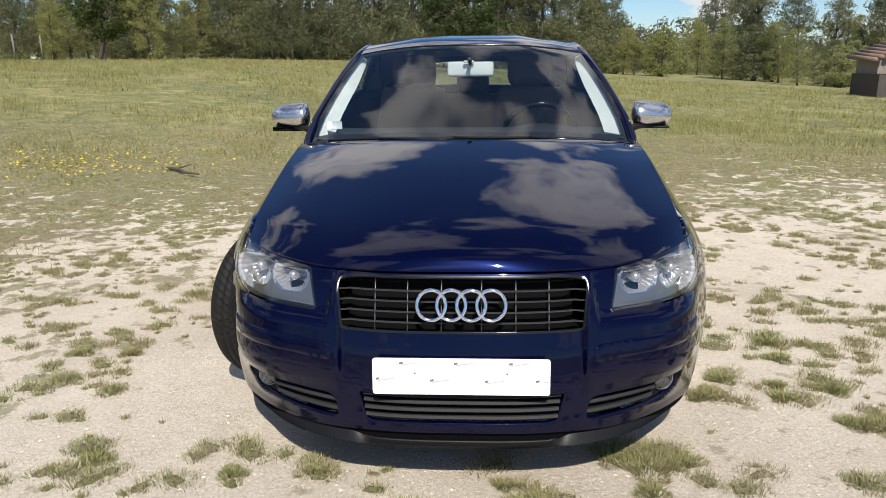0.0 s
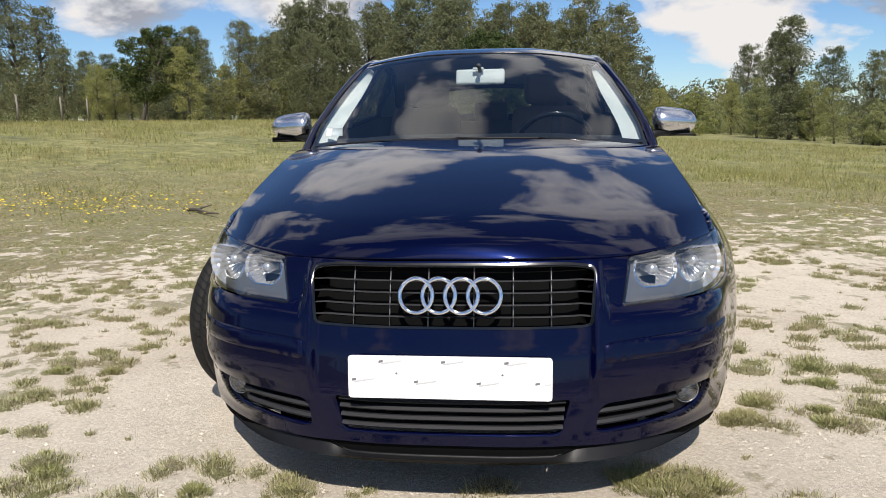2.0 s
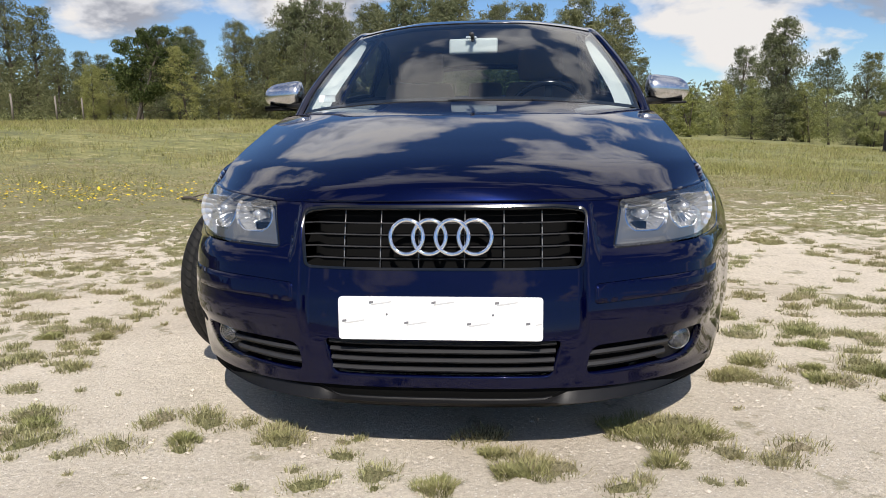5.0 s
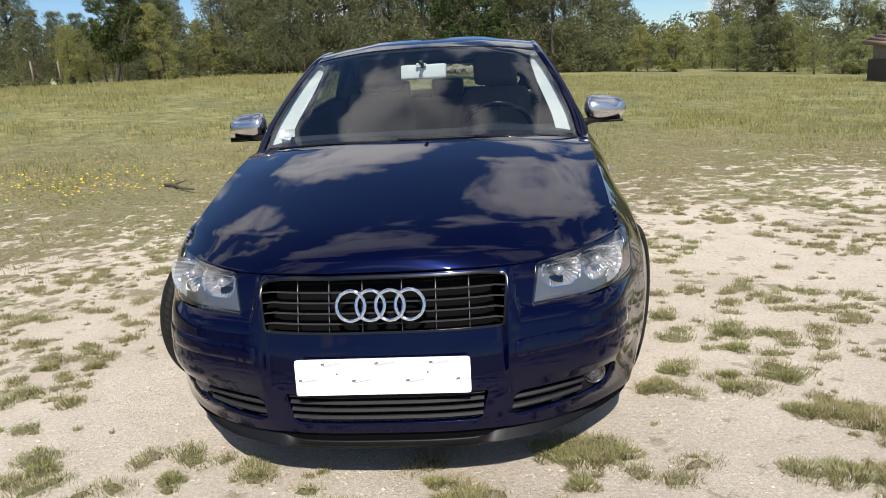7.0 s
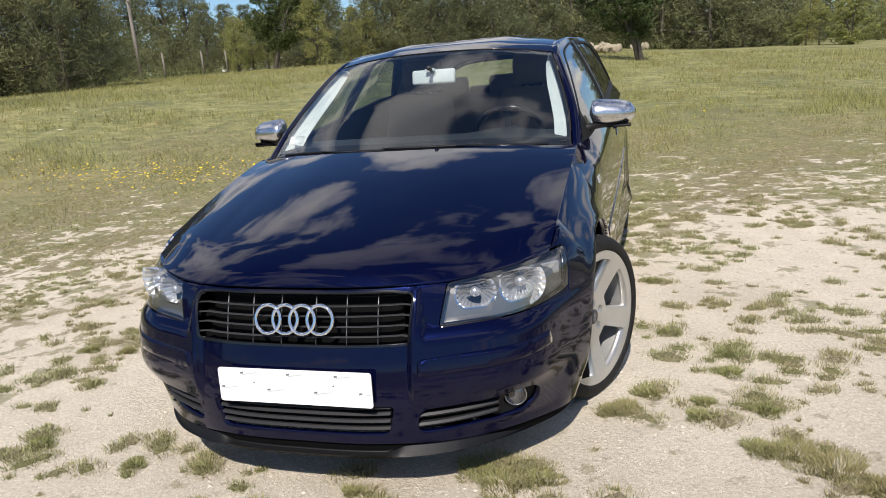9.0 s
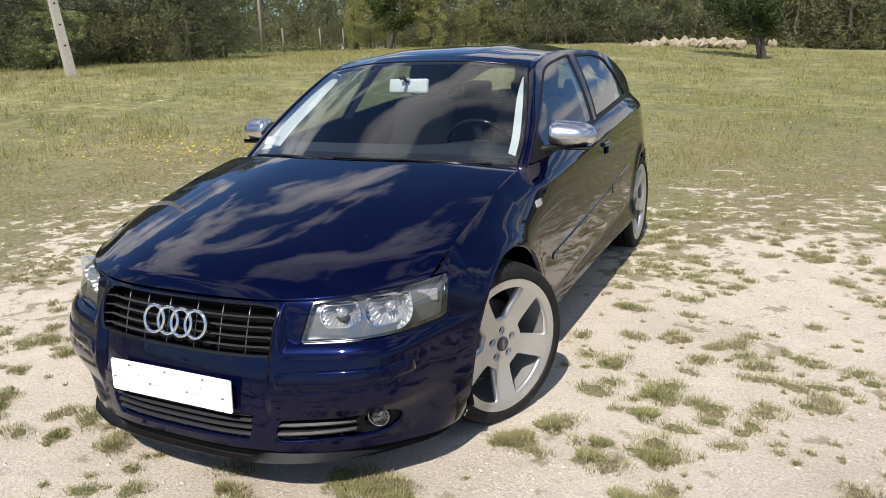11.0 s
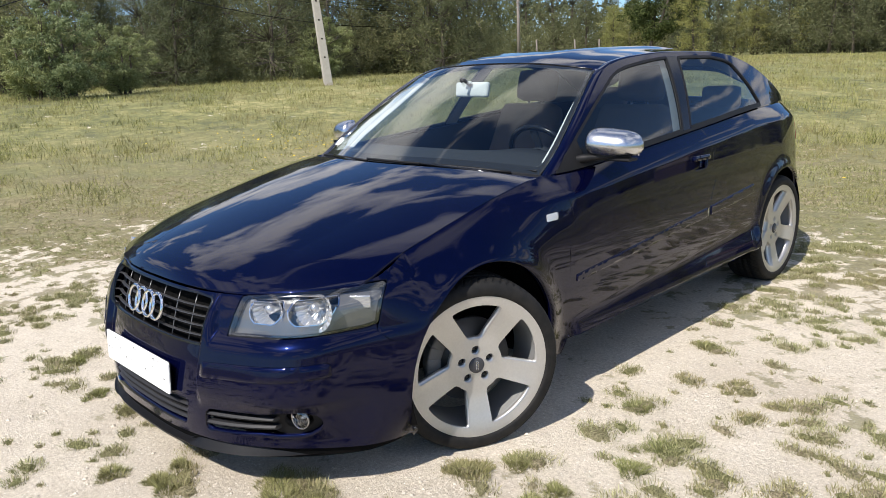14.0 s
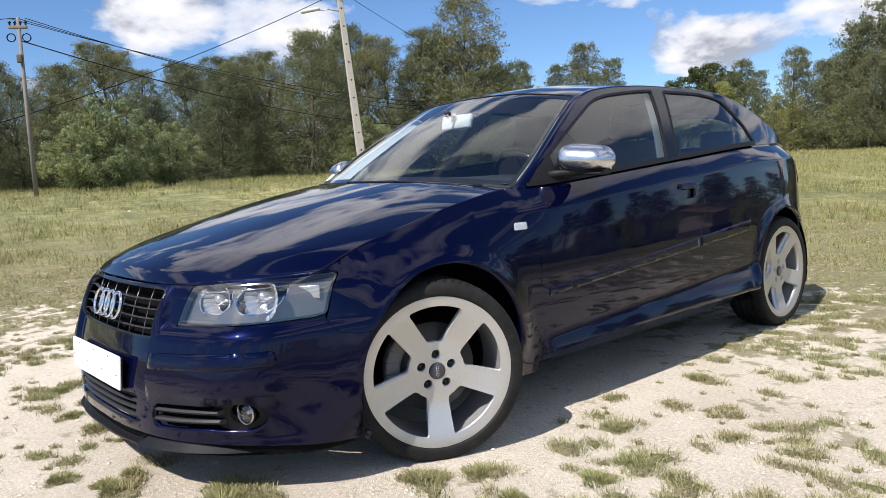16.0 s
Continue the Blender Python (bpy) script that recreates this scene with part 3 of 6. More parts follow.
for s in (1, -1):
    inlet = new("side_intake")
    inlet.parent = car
    # near-black sheet stands for the shade inside the intake
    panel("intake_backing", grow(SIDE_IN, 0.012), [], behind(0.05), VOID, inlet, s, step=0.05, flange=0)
    for z in (0.250, 0.282):
        bm = bmesh.new()
        bar_along(bm, 0.378 * s, 0.60 * s, z, 0.016, 0.024, 0.014, 14)
        bmesh.ops.recalc_face_normals(bm, faces=bm.faces)
        part("slat", bm, GREYBAR, inlet, smooth=False)
    circle = lambda r: [(FOG[0] + r * math.cos(a), FOG[1] + r * math.sin(a)) for a in np.linspace(0, 2 * math.pi, 28, endpoint=False)]
    shroud = rounded([(0.586, 0.226), (0.66, 0.213), (0.705, 0.235), (0.712, 0.29), (0.685, 0.322), (0.62, 0.322), (0.588, 0.306)], 0.03)
    panel("fog_shroud", grow(shroud, 0.008), [circle(0.036)], behind(0.027), BLACK, inlet, s, step=0.02, flange=0.03)
    lamp = new("fog_lamp")
    lamp.parent = car
    at = behind(0.03)(np.array([FOG[0]]), np.array([FOG[1]]))[0] * (s, 1, 1)
    face = pose(*at, 0, 0, -90 + 14 * s)
    bm = bmesh.new()
    lathe(bm, [(0.005, -0.035), (0.017, -0.032), (0.028, -0.020), (0.033, -0.004), (0.035, 0.001), (0.036, -0.006)], 28, face)
    part("reflector", bm, FOGBOWL, lamp, "dim silver bowl")
    bm = bmesh.new()
    lathe(bm, [(0.0001, 0.008), (0.017, 0.006), (0.028, 0.002), (0.034, -0.002)], 28, face)
    part("lens", bm, LENS, lamp, "clear lens")
    bm = bmesh.new()
    lathe(bm, [(0.0001, -0.010), (0.007, -0.012), (0.008, -0.03)], 14, face)
    part("bulb_cap", bm, BRUSHED, lamp)

# number plate with faint grey marks
plate = new("number_plate")
plate.parent = car
tilt = pose(0, -0.866, 0.388, -4)
bm = bmesh.new()
outline = rounded([(-0.26, -0.0555), (0.26, -0.0555), (0.26, 0.0555), (-0.26, 0.0555)], 0.010, 5)
top = [bm.verts.new((x, 0, z)) for x, z in outline]
low = [bm.verts.new((x, 0.004, z)) for x, z in outline]
bm.faces.new(top), bm.faces.new(low[::-1])
for i in range(len(top)):
    bm.faces.new((top[i], low[i], low[(i + 1) % len(top)], top[(i + 1) % len(top)]))
bmesh.ops.recalc_face_normals(bm, faces=bm.faces)
ob = part("card", bm, WHITE, plate, "white blank card", smooth=False)
ob.matrix_basis = tilt
bm = bmesh.new()
box(bm, -0.235, 0.235, 0.0045, 0.020, -0.056, 0.046, 0.003)
ob = part("holder", bm, BLACK, plate)
ob.matrix_basis = tilt
INK = plain("faded_ink", (0.50, 0.50, 0.50), 0.6)
INK2 = plain("dark_ink", (0.16, 0.16, 0.17), 0.6)
for x, z in ((-0.155, 0.042), (0.005, 0.042), (0.165, 0.042), (-0.225, -0.006), (-0.065, -0.010), (0.095, -0.012), (0.243, -0.010)):
    for name, dx, w_, dz, h, mat in (("mark", -0.020, 0.011, 0.002, 0.006, INK2), ("mark", 0.006, min(0.052, 2 * (0.257 - x - 0.006)), -0.004, 0.0035, INK)):
        bm = bmesh.new()
        box(bm, x + dx - w_ / 2, x + dx + w_ / 2, -0.0009, -0.0002, z + dz - h / 2, z + dz + h / 2, m=pose(0, 0, 0, 0, 0, 0))
        for v in bm.verts:
            v.co.z += (v.co.x - x) * 0.16
        ob = part(name, bm, mat, plate, smooth=False)
        ob.matrix_basis = tilt
for x in (-0.135, 0.135):
    bm = bmesh.new()
    lathe(bm, [(0.0001, 0.0012), (0.0025, 0.001), (0.003, 0.0)], 12, pose(x, 0, 0.010, 0, 0, -90))
    ob = part("screw", bm, INK2, plate)
    ob.matrix_basis = tilt

# hood
panel("hood", [(-1, 0), (1, 0), (1, 1), (-1, 1)], [], lambda u, v: hood(np.clip(u, -0.9999, 0.9999) * 0.995, 0.0025 + v * 0.995), PAINT, car, step=0.03, flange=0.018)

BEZEL = plain("lamp_bezel", (0.16, 0.16, 0.157), 0.34, 0.45, grain=0.08, scale=30)
PALE = plain("pale_plastic", (0.75, 0.74, 0.72), 0.3)
for s in (1, -1):
    # headlamp
    lampset = new("headlight")
    lampset.parent = car
    panel("lens", LAMP, [], ring, LENS, lampset, s, "clear polycarbonate lens", step=0.025, flange=0.0, raise_by=-0.001)
    panel("gasket", grow(LAMP, 0.001), [grow(LAMP, -0.005)], ring, SATIN, lampset, s, step=0.015, flange=0.02, raise_by=-0.003)
    panel("backing", grow(LAMP, -0.004), [], behind(0.075), BEZEL, lampset, s, step=0.04, flange=0)
    bowls = [(0.537, 0.634, 0.051), (0.658, 0.640, 0.060)]
    rings_ = []
    for x, z, r in bowls:
        rings_.append([(x + r * math.cos(a), z + max(-0.86 * r, r * math.sin(a))) for a in np.linspace(0, 2 * math.pi, 36, endpoint=False)])
        rings_[-1] = [(a, min(b, 0.657 + 0.10 * (a - 0.46))) for a, b in rings_[-1]]
    panel("bezel", grow(LAMP, -0.002), rings_, behind(0.024), BEZEL, lampset, s, "grey inner bezel", step=0.02, flange=0.012)
    for (x, z, r), hole in zip(bowls, rings_):
        panel("rim", grow(hole, 0.0012), [grow(hole, -0.0016)], behind(0.022), CHROME, lampset, s, "bright bowl rim", step=0.012, flange=0.004)
        at = behind(0.026)(np.array([x]), np.array([z]))[0] * (s, 1, 1)
        face = pose(*at, 0, 0, -90 + 17 * s) @ pose(0, 0, 0, 0, -4, 0)
        bm = bmesh.new()
        flutes, rows = 72, []
        for q, d in ((0.16, -0.050), (0.45, -0.046), (0.75, -0.032), (0.95, -0.014), (1.12, 0.000), (1.30, 0.003)):
            rows.append([bm.verts.new(face @ Vector((d - 0.0022 * (k % 3 == 0) * (q > 0.3), q * r * math.cos(2 * math.pi * k / flutes), q * r * math.sin(2 * math.pi * k / flutes)))) for k in range(flutes)])
        for a, b in zip(rows[:-1], rows[1:]):
            for k in range(flutes):
                bm.faces.new((a[k], a[(k + 1) % flutes], b[(k + 1) % flutes], b[k]))
        for q in bm.verts:
            q.co.z = min(q.co.z, 0.652 + 0.09 * (abs(q.co.x) - 0.46))
        bmesh.ops.recalc_face_normals(bm, faces=bm.faces)
        part("reflector", bm, REFLECT, lampset, "chrome reflector bowl", smooth=False)
        bm = bmesh.new()
        lathe(bm, [(0.0001, 0.0), (0.012, -0.002), (0.0165, -0.010), (0.015, -0.05)], 16, face)
        part("bulb_shield", bm, REFLECT, lampset)
    at = behind(0.026)(np.array([0.775]), np.array([0.640]))[0] * (s, 1, 1)
    bm = bmesh.new()
    box(bm, -0.012, 0.0, -0.034, 0.034, -0.020, 0.022, 0.004, pose(*at, 0, 0, -90 + 40 * s))
    part("indicator", bm, REFLECT, lampset, "clear indicator chamber")

    # fender
    arch_up = [(arch_y(SEAM + 0.0025), SEAM + 0.0025)] + [p for p in arc(ARCH_F, R_ARCH, 180, -30, 60) if p[1] >= SEAM + 0.008 or p[0] > 0]
    fender = [(LT + 0.0135, 0.5485)] + along([(-0.3688, SEAM + 0.0113), (-0.3288, SEAM + 0.0014)]) + along(arch_up) + along([(0.385, 0.182), (DOOR0 - 0.02, 0.182), (DOOR0, 0.30), (DOOR0 - 0.012, 0.6), (DOOR0 + 0.012, edge_z(DOOR0) - 0.002)])
    fender += belt_t(DOOR0, LINE0 + 0.020, 26, -0.001)
    fender += [(LT - 0.02, 0.6968), (LT + 0.004, 0.6955), (LT + 0.0105, 0.686), (LT + 0.0135, 0.572), (LT + 0.0125, 0.562)]
    panel("fender", fender, [], ring, PAINT, car, s, step=0.016, flange=0.03, lines=FOLLOW)
    marker = new("side_marker")
    marker.parent = car
    panel("lens", rounded(along([(0.402, 0.752), (0.468, 0.752), (0.472, 0.779), (0.408, 0.779)]), 0.008), [], ring, LENS, marker, s, "clear lens", step=0.01, flange=0.004, raise_by=0.006)
    panel("backing", rounded(along([(0.402, 0.752), (0.468, 0.752), (0.472, 0.779), (0.408, 0.779)]), 0.008), [], ring, PALE, marker, s, step=0.01, flange=0.004, raise_by=0.0015)

    # door
    door_out = along([(DOOR0 + GAP, 0.255), (1.2, 0.281), (1.645, 0.288), (1.69, 0.6), (1.742, 0.87), (1.735, 0.92), (1.70, edge_z(1.70))])
    door_out += belt_t(1.69, DOOR0 + 0.012 + GAP, 30) + along([(DOOR0 - 0.012 + GAP, 0.6)])
    grip = rounded(along([(1.545, 0.795), (1.68, 0.795), (1.69, 0.865), (1.555, 0.868)]), 0.025)
    door = panel("door", door_out, [grip], ring, PAINT, car, s, step=0.016, flange=0.02, lines=FOLLOW)
    panel("handle_cup", grow(grip, 0.003), [], behind(0.022), PAINT, door, s, step=0.02, flange=0)
    panel("handle", rounded(along([(1.535, 0.842), (1.69, 0.838), (1.69, 0.862), (1.54, 0.866)]), 0.010), [], ring, PAINT, door, s, step=0.012, flange=0.014, raise_by=0.012, round_edge=0.8)
    rub_z = lambda y: (0.482 + 0.0640 * (y - 0.53), 0.510 + 0.0790 * (y - 0.53))
    rub = lambda a, b: rounded(along([(a, rub_z(a)[0]), (b, rub_z(b)[0]), (b, rub_z(b)[1]), (a, rub_z(a)[1])]), 0.006)
    panel("rub_strip", rub(0.56, 1.665), [], ring, PAINT, door, s, step=0.010, flange=0.008, raise_by=0.004, round_edge=0.9)
    # quarter panel
    quarter = along([(1.645 + GAP, 0.288), (2.262, 0.286)] + arc(ARCH_B, R_ARCH, 180, -30, 44) + [(3.06, 0.28), (3.20, 0.36), (3.28, 0.5), (3.29, 0.6), (3.27, 0.9)])
    quarter += belt_t(3.25, 1.70 + GAP, 34) + along([(1.735 + GAP, 0.92), (1.742 + GAP, 0.87), (1.69 + GAP, 0.6)])
    side_panel = panel("quarter_panel", quarter, [], ring, PAINT, car, s, step=0.016, flange=0.03, lines=FOLLOW)
    panel("rub_strip", rub(1.695, 2.20), [], ring, PAINT, side_panel, s, step=0.010, flange=0.008, raise_by=0.004, round_edge=0.9)
    sill = along([(DOOR0 - 0.02, 0.178), (2.30, 0.212), (2.285, 0.25), (2.26, 0.282), (1.645, 0.284), (1.2, 0.277), (DOOR0, 0.250)])
    panel("sill", sill, [], lambda t, z: ring(t, z) + np.stack([-0.012 - 1.35 * np.clip(0.275 - z, 0, 0.12), 0 * z, 0 * z], -1), PAINT, car, s, step=0.025, flange=0.04)
    # upper side with its windows
    side_out = belt(A0, 3.08, 44, -0.002) + [(float(y), float(rail_z(y))) for y in np.linspace(3.08, A0, 70)]
    win_top = curve((0.56, 0.904), (0.66, 0.984), (0.83, 1.090), (1.025, 1.196), (1.23, 1.288), (1.39, 1.314), (1.70, 1.336), (2.1, 1.329), (2.25, 1.308), (2.4, 1.262))
    win = belt(0.585, 1.528, 20, 0.008) + [(1.692, float(win_top(1.692)))] + [(float(y), float(win_top(y))) for y in np.linspace(1.64, 0.585, 30)]
    win = rounded(win, 0.014, 4)
    qwin = belt(1.592, 2.455, 14, 0.008) + [(2.39, 1.165), (2.285, 1.288), (2.21, 1.312)] + [(float(y), float(win_top(y))) for y in np.linspace(2.1, 1.785, 8)]
    qwin = rounded(qwin, 0.02, 4)
    pillar = rounded([(1.531, float(edge_z(1.53)) + 0.008), (1.589, float(edge_z(1.59)) + 0.008), (1.782, 1.333), (1.695, 1.335)], 0.002)
    frame_ = panel("window_frame", side_out, [win, qwin, grow(pillar, 0.001)], upper, PAINT, car, s, step=0.026, flange=0.02)
    panel("pillar_cover", pillar, [], upper, SATIN, frame_, s, "gloss black", step=0.03, flange=0.01)
    panel("seal", win, [grow(win, -0.011)], upper, BLACK, frame_, s, step=0.015, flange=0.012, raise_by=0.002)
    panel("seal", qwin, [grow(qwin, -0.012)], upper, BLACK, frame_, s, step=0.015, flange=0.012, raise_by=0.002)
    panel("side_window", grow(win, -0.008), [], upper, SIDE_GLASS, frame_, s, "tinted glass", step=0.05, flange=0, raise_by=-0.005)
    panel("side_window", grow(qwin, -0.008), [], upper, SIDE_GLASS, frame_, s, "tinted glass", step=0.05, flange=0, raise_by=-0.005)
    panel("sail", rounded([(0.585, float(edge_z(0.585)) + 0.004), (0.74, float(edge_z(0.74)) + 0.004), (0.735, 1.030), (0.72, 1.022), (0.64, 0.972)], 0.008), [], upper, BLACK, frame_, s, step=0.02, flange=0.006, raise_by=0.004)
    panel("belt_strip", belt(0.57, 2.44, 30, -0.004) + belt(2.44, 0.57, 30, 0.008), [], upper, BLACK, frame_, s, step=0.02, flange=0.006, raise_by=0.003)
    # the narrow strip from windscreen to rail
    f = lambda u, v: (1 - u)[:, None] * screen_edge(v) + u[:, None] * rail(A0 + (A1 - A0) * v) + (np.sin(u * math.pi) * 0.005)[:, None] * np.array([0.75, -0.3, 0.6])
    g = lambda u, v: (1 - u)[:, None] * roof_side(v) + u[:, None] * rail(A1 + (B1 - A1) * v) + (np.sin(u * math.pi) * 0.006)[:, None] * np.array([0.7, 0, 0.7])
    sx = np.array([s, 1, 1])
    sheet("pillar_strip", lambda u, v: f(u, v) * sx, 8, 40, PAINT, car, flip=s < 0)
    sheet("roof_rail", lambda u, v: g(u, v) * sx, 8, 50, PAINT, car, flip=s < 0)
    # door mirror
    mir = new("door_mirror")
    mir.parent = car
    bm = bmesh.new()
    nn, rows = 28, []
    for uu in np.linspace(0, 1, 15):
        x = 0.782 + 0.204 * uu
        grow_ = (1 - (2 * abs(uu - 0.46) / 1.08) ** 4) ** 0.5 if 0 < uu < 1 else 0.25
        hz, hy = 0.064 * grow_ * (1.04 - 0.20 * uu), 0.080 * grow_
        cz, cy = 0.998 + 0.012 * (1 - uu), 0.785 + 0.06 * uu
        rows.append([bm.verts.new((x * s, cy - hy * max(-0.22, math.cos(a)) * (1 if math.cos(a) > 0 else 1), cz + hz * math.sin(a) * (1.0 if math.sin(a) > 0 else 0.85))) for a in np.linspace(0, 2 * math.pi, nn, endpoint=False)])
    for a, b in zip(rows[:-1], rows[1:]):
        for i in range(nn):
            bm.faces.new((a[i], a[(i + 1) % nn], b[(i + 1) % nn], b[i]))
    bm.faces.new(rows[0]), bm.faces.new(rows[-1])
    bmesh.ops.recalc_face_normals(bm, faces=bm.faces)
    part("housing", bm, BRUSHED, mir, "brushed aluminium cap")
    bm = bmesh.new()
    box(bm, 0.815 * s, 0.968 * s, 0.842, 0.850, 0.958, 1.040, 0.003)
    part("mirror_glass", bm, CHROME, mir)
    bm = bmesh.new()
    tube(bm, [(0.755 * s, 0.70, 0.945), (0.80 * s, 0.745, 0.953), (0.86 * s, 0.785, 0.957), (0.95 * s, 0.81, 0.958)], [0.022, 0.015, 0.013, 0.008], 12)
    part("arm", bm, BLACK, mir, "black plastic")
    bm = bmesh.new()
    box(bm, 0.815 * s, 0.965 * s, 0.775, 0.842, 0.940, 0.9515, 0.005)
    part("lower_trim", bm, BLACK, mir)

# glass and roof
sheet("windscreen", screen, 60, 30, GLASS, car, "laminated glass", u=(-0.985, 0.985), v=(0.015, 0.985))
FRIT = plain("black_frit", (0.010, 0.010, 0.011), 0.45)


def on_screen(u, v, out=0.002):
    p = screen(u, v)
    e = 1e-3
    n = np.cross(screen(np.clip(u + e, -1, 1), v) - screen(np.clip(u - e, -1, 1), v), screen(u, v + e) - screen(u, v - e))
    return p - out * n / (np.linalg.norm(n, axis=-1)[..., None] + 1e-12)


panel("screen_border", [(-0.993, 0.006), (0.993, 0.006), (0.993, 0.994), (-0.993, 0.994)],
      [rounded([(-0.968, 0.075), (-0.60, 0.070), (0, 0.065), (0.60, 0.070), (0.968, 0.075), (0.960, 0.950), (0.7, 0.957), (-0.7, 0.957), (-0.960, 0.950)], 0.03, 4)],
      lambda u, v: on_screen(u, v), FRIT, car, step=0.02, flange=0)
panel("roof", [(-1, 0), (1, 0), (1, 1), (-1, 1)], [], lambda u, v: roof(np.clip(u, -1, 1), 0.006 + v * 0.99), PAINT, car, step=0.035, flange=0.012)
bm = bmesh.new()
pts = [screen(np.array([u]), np.array([0.993]))[0] + np.array([0, 0.004, 0.0015]) for u in np.linspace(-0.97, 0.97, 40)]
tube(bm, pts, 0.004, 6)
part("header_seal", bm, SATIN, car)
cowl_f = lambda u, v: np.where(u[:, None] < 0, np.array([-1.0, 1, 1]), 1.0) * ((1 - v)[:, None] * (hood_back(np.abs(u)) + np.array([0, -0.02, -0.022])) + v[:, None] * (ws_front(np.abs(u)) + np.array([0, 0.012, 0.004]))) + (np.sin(v * math.pi) * -0.006)[:, None] * np.array([0, 0, 1.0])
sheet("cowl", cowl_f, 50, 5, BLACK, car, u=(-1, 1))
for x0, x1, yb in ((0.60, -0.06, 0.0), (-0.05, -0.60, 0.0)):
    wiper = new("wiper")
    wiper.parent = car
    us = np.linspace(x0, x1, 12)
    pts = [screen(np.array([u / 0.70]), np.array([0.004 + 0.012 * k / 11]))[0] + np.array([0, -0.012, 0.004]) for k, u in enumerate(us)]
    bm = bmesh.new()
    tube(bm, pts, 0.006, 6)
    part("blade", bm, BLACK, wiper)
    bm = bmesh.new()
    tube(bm, [pts[0] + np.array([0.02, -0.03, -0.015]), pts[2] + np.array([0, -0.02, -0.004]), pts[6] + np.array([0, -0.006, 0.002])], [0.010, 0.008, 0.005], 8)
    part("arm", bm, SATIN, wiper)

# wheels
wheel_depth = curve((0.0, -0.030), (0.05, -0.030), (0.10, -0.030), (0.17, -0.018), (0.222, -0.005), (0.245, -0.001), (0.256, 0.0), (0.263, 0.0))


def wheel_face(u, v):
    return np.stack([wheel_depth(np.hypot(u, v)), u, v], -1)


def tread_nodes(t):
    where = (t.node("TexCoord"), "Object")
    sp = t.node("SeparateXYZ", inp={0: where})
    ang = t.math("ARCTAN2", (sp, 1), (sp, 2))
    skew = t.math("ADD", t.math("MULTIPLY", ang, 70.0), t.math("MULTIPLY", t.math("ABSOLUTE", t.math("ADD", (sp, 0), 0.11)), 120.0))
    wave = t.math("SINE", skew)
    rad = t.math("SQRT", t.math("ADD", t.math("MULTIPLY", (sp, 1), (sp, 1)), t.math("MULTIPLY", (sp, 2), (sp, 2))))
    on = t.ramp(rad, [(0.308, 0.0), (0.3125, 1.0)])
    cut = t.math("MULTIPLY", t.ramp(wave, [(0.55, 0.0), (0.8, 1.0)]), on)
    grime = t.noise(where, 22.0, 6.0, 0.65)
    col = t.mix(t.ramp(grime, [(0.4, 0.0), (0.8, 0.55)]), (0.010, 0.010, 0.010), (0.036, 0.032, 0.027))
    b = t.node("Bump", inp={"Strength": 0.9, "Distance": 0.006, "Height": cut})
    b.invert = True
    return t.node("BsdfPrincipled", inp={"Base Color": t.mix(cut, col, (0.006, 0.006, 0.006)), "Roughness": 0.7, "Specular IOR Level": 0.25, "Normal": (b, 0)})


TREAD = material("tyre_tread", tread_nodes)


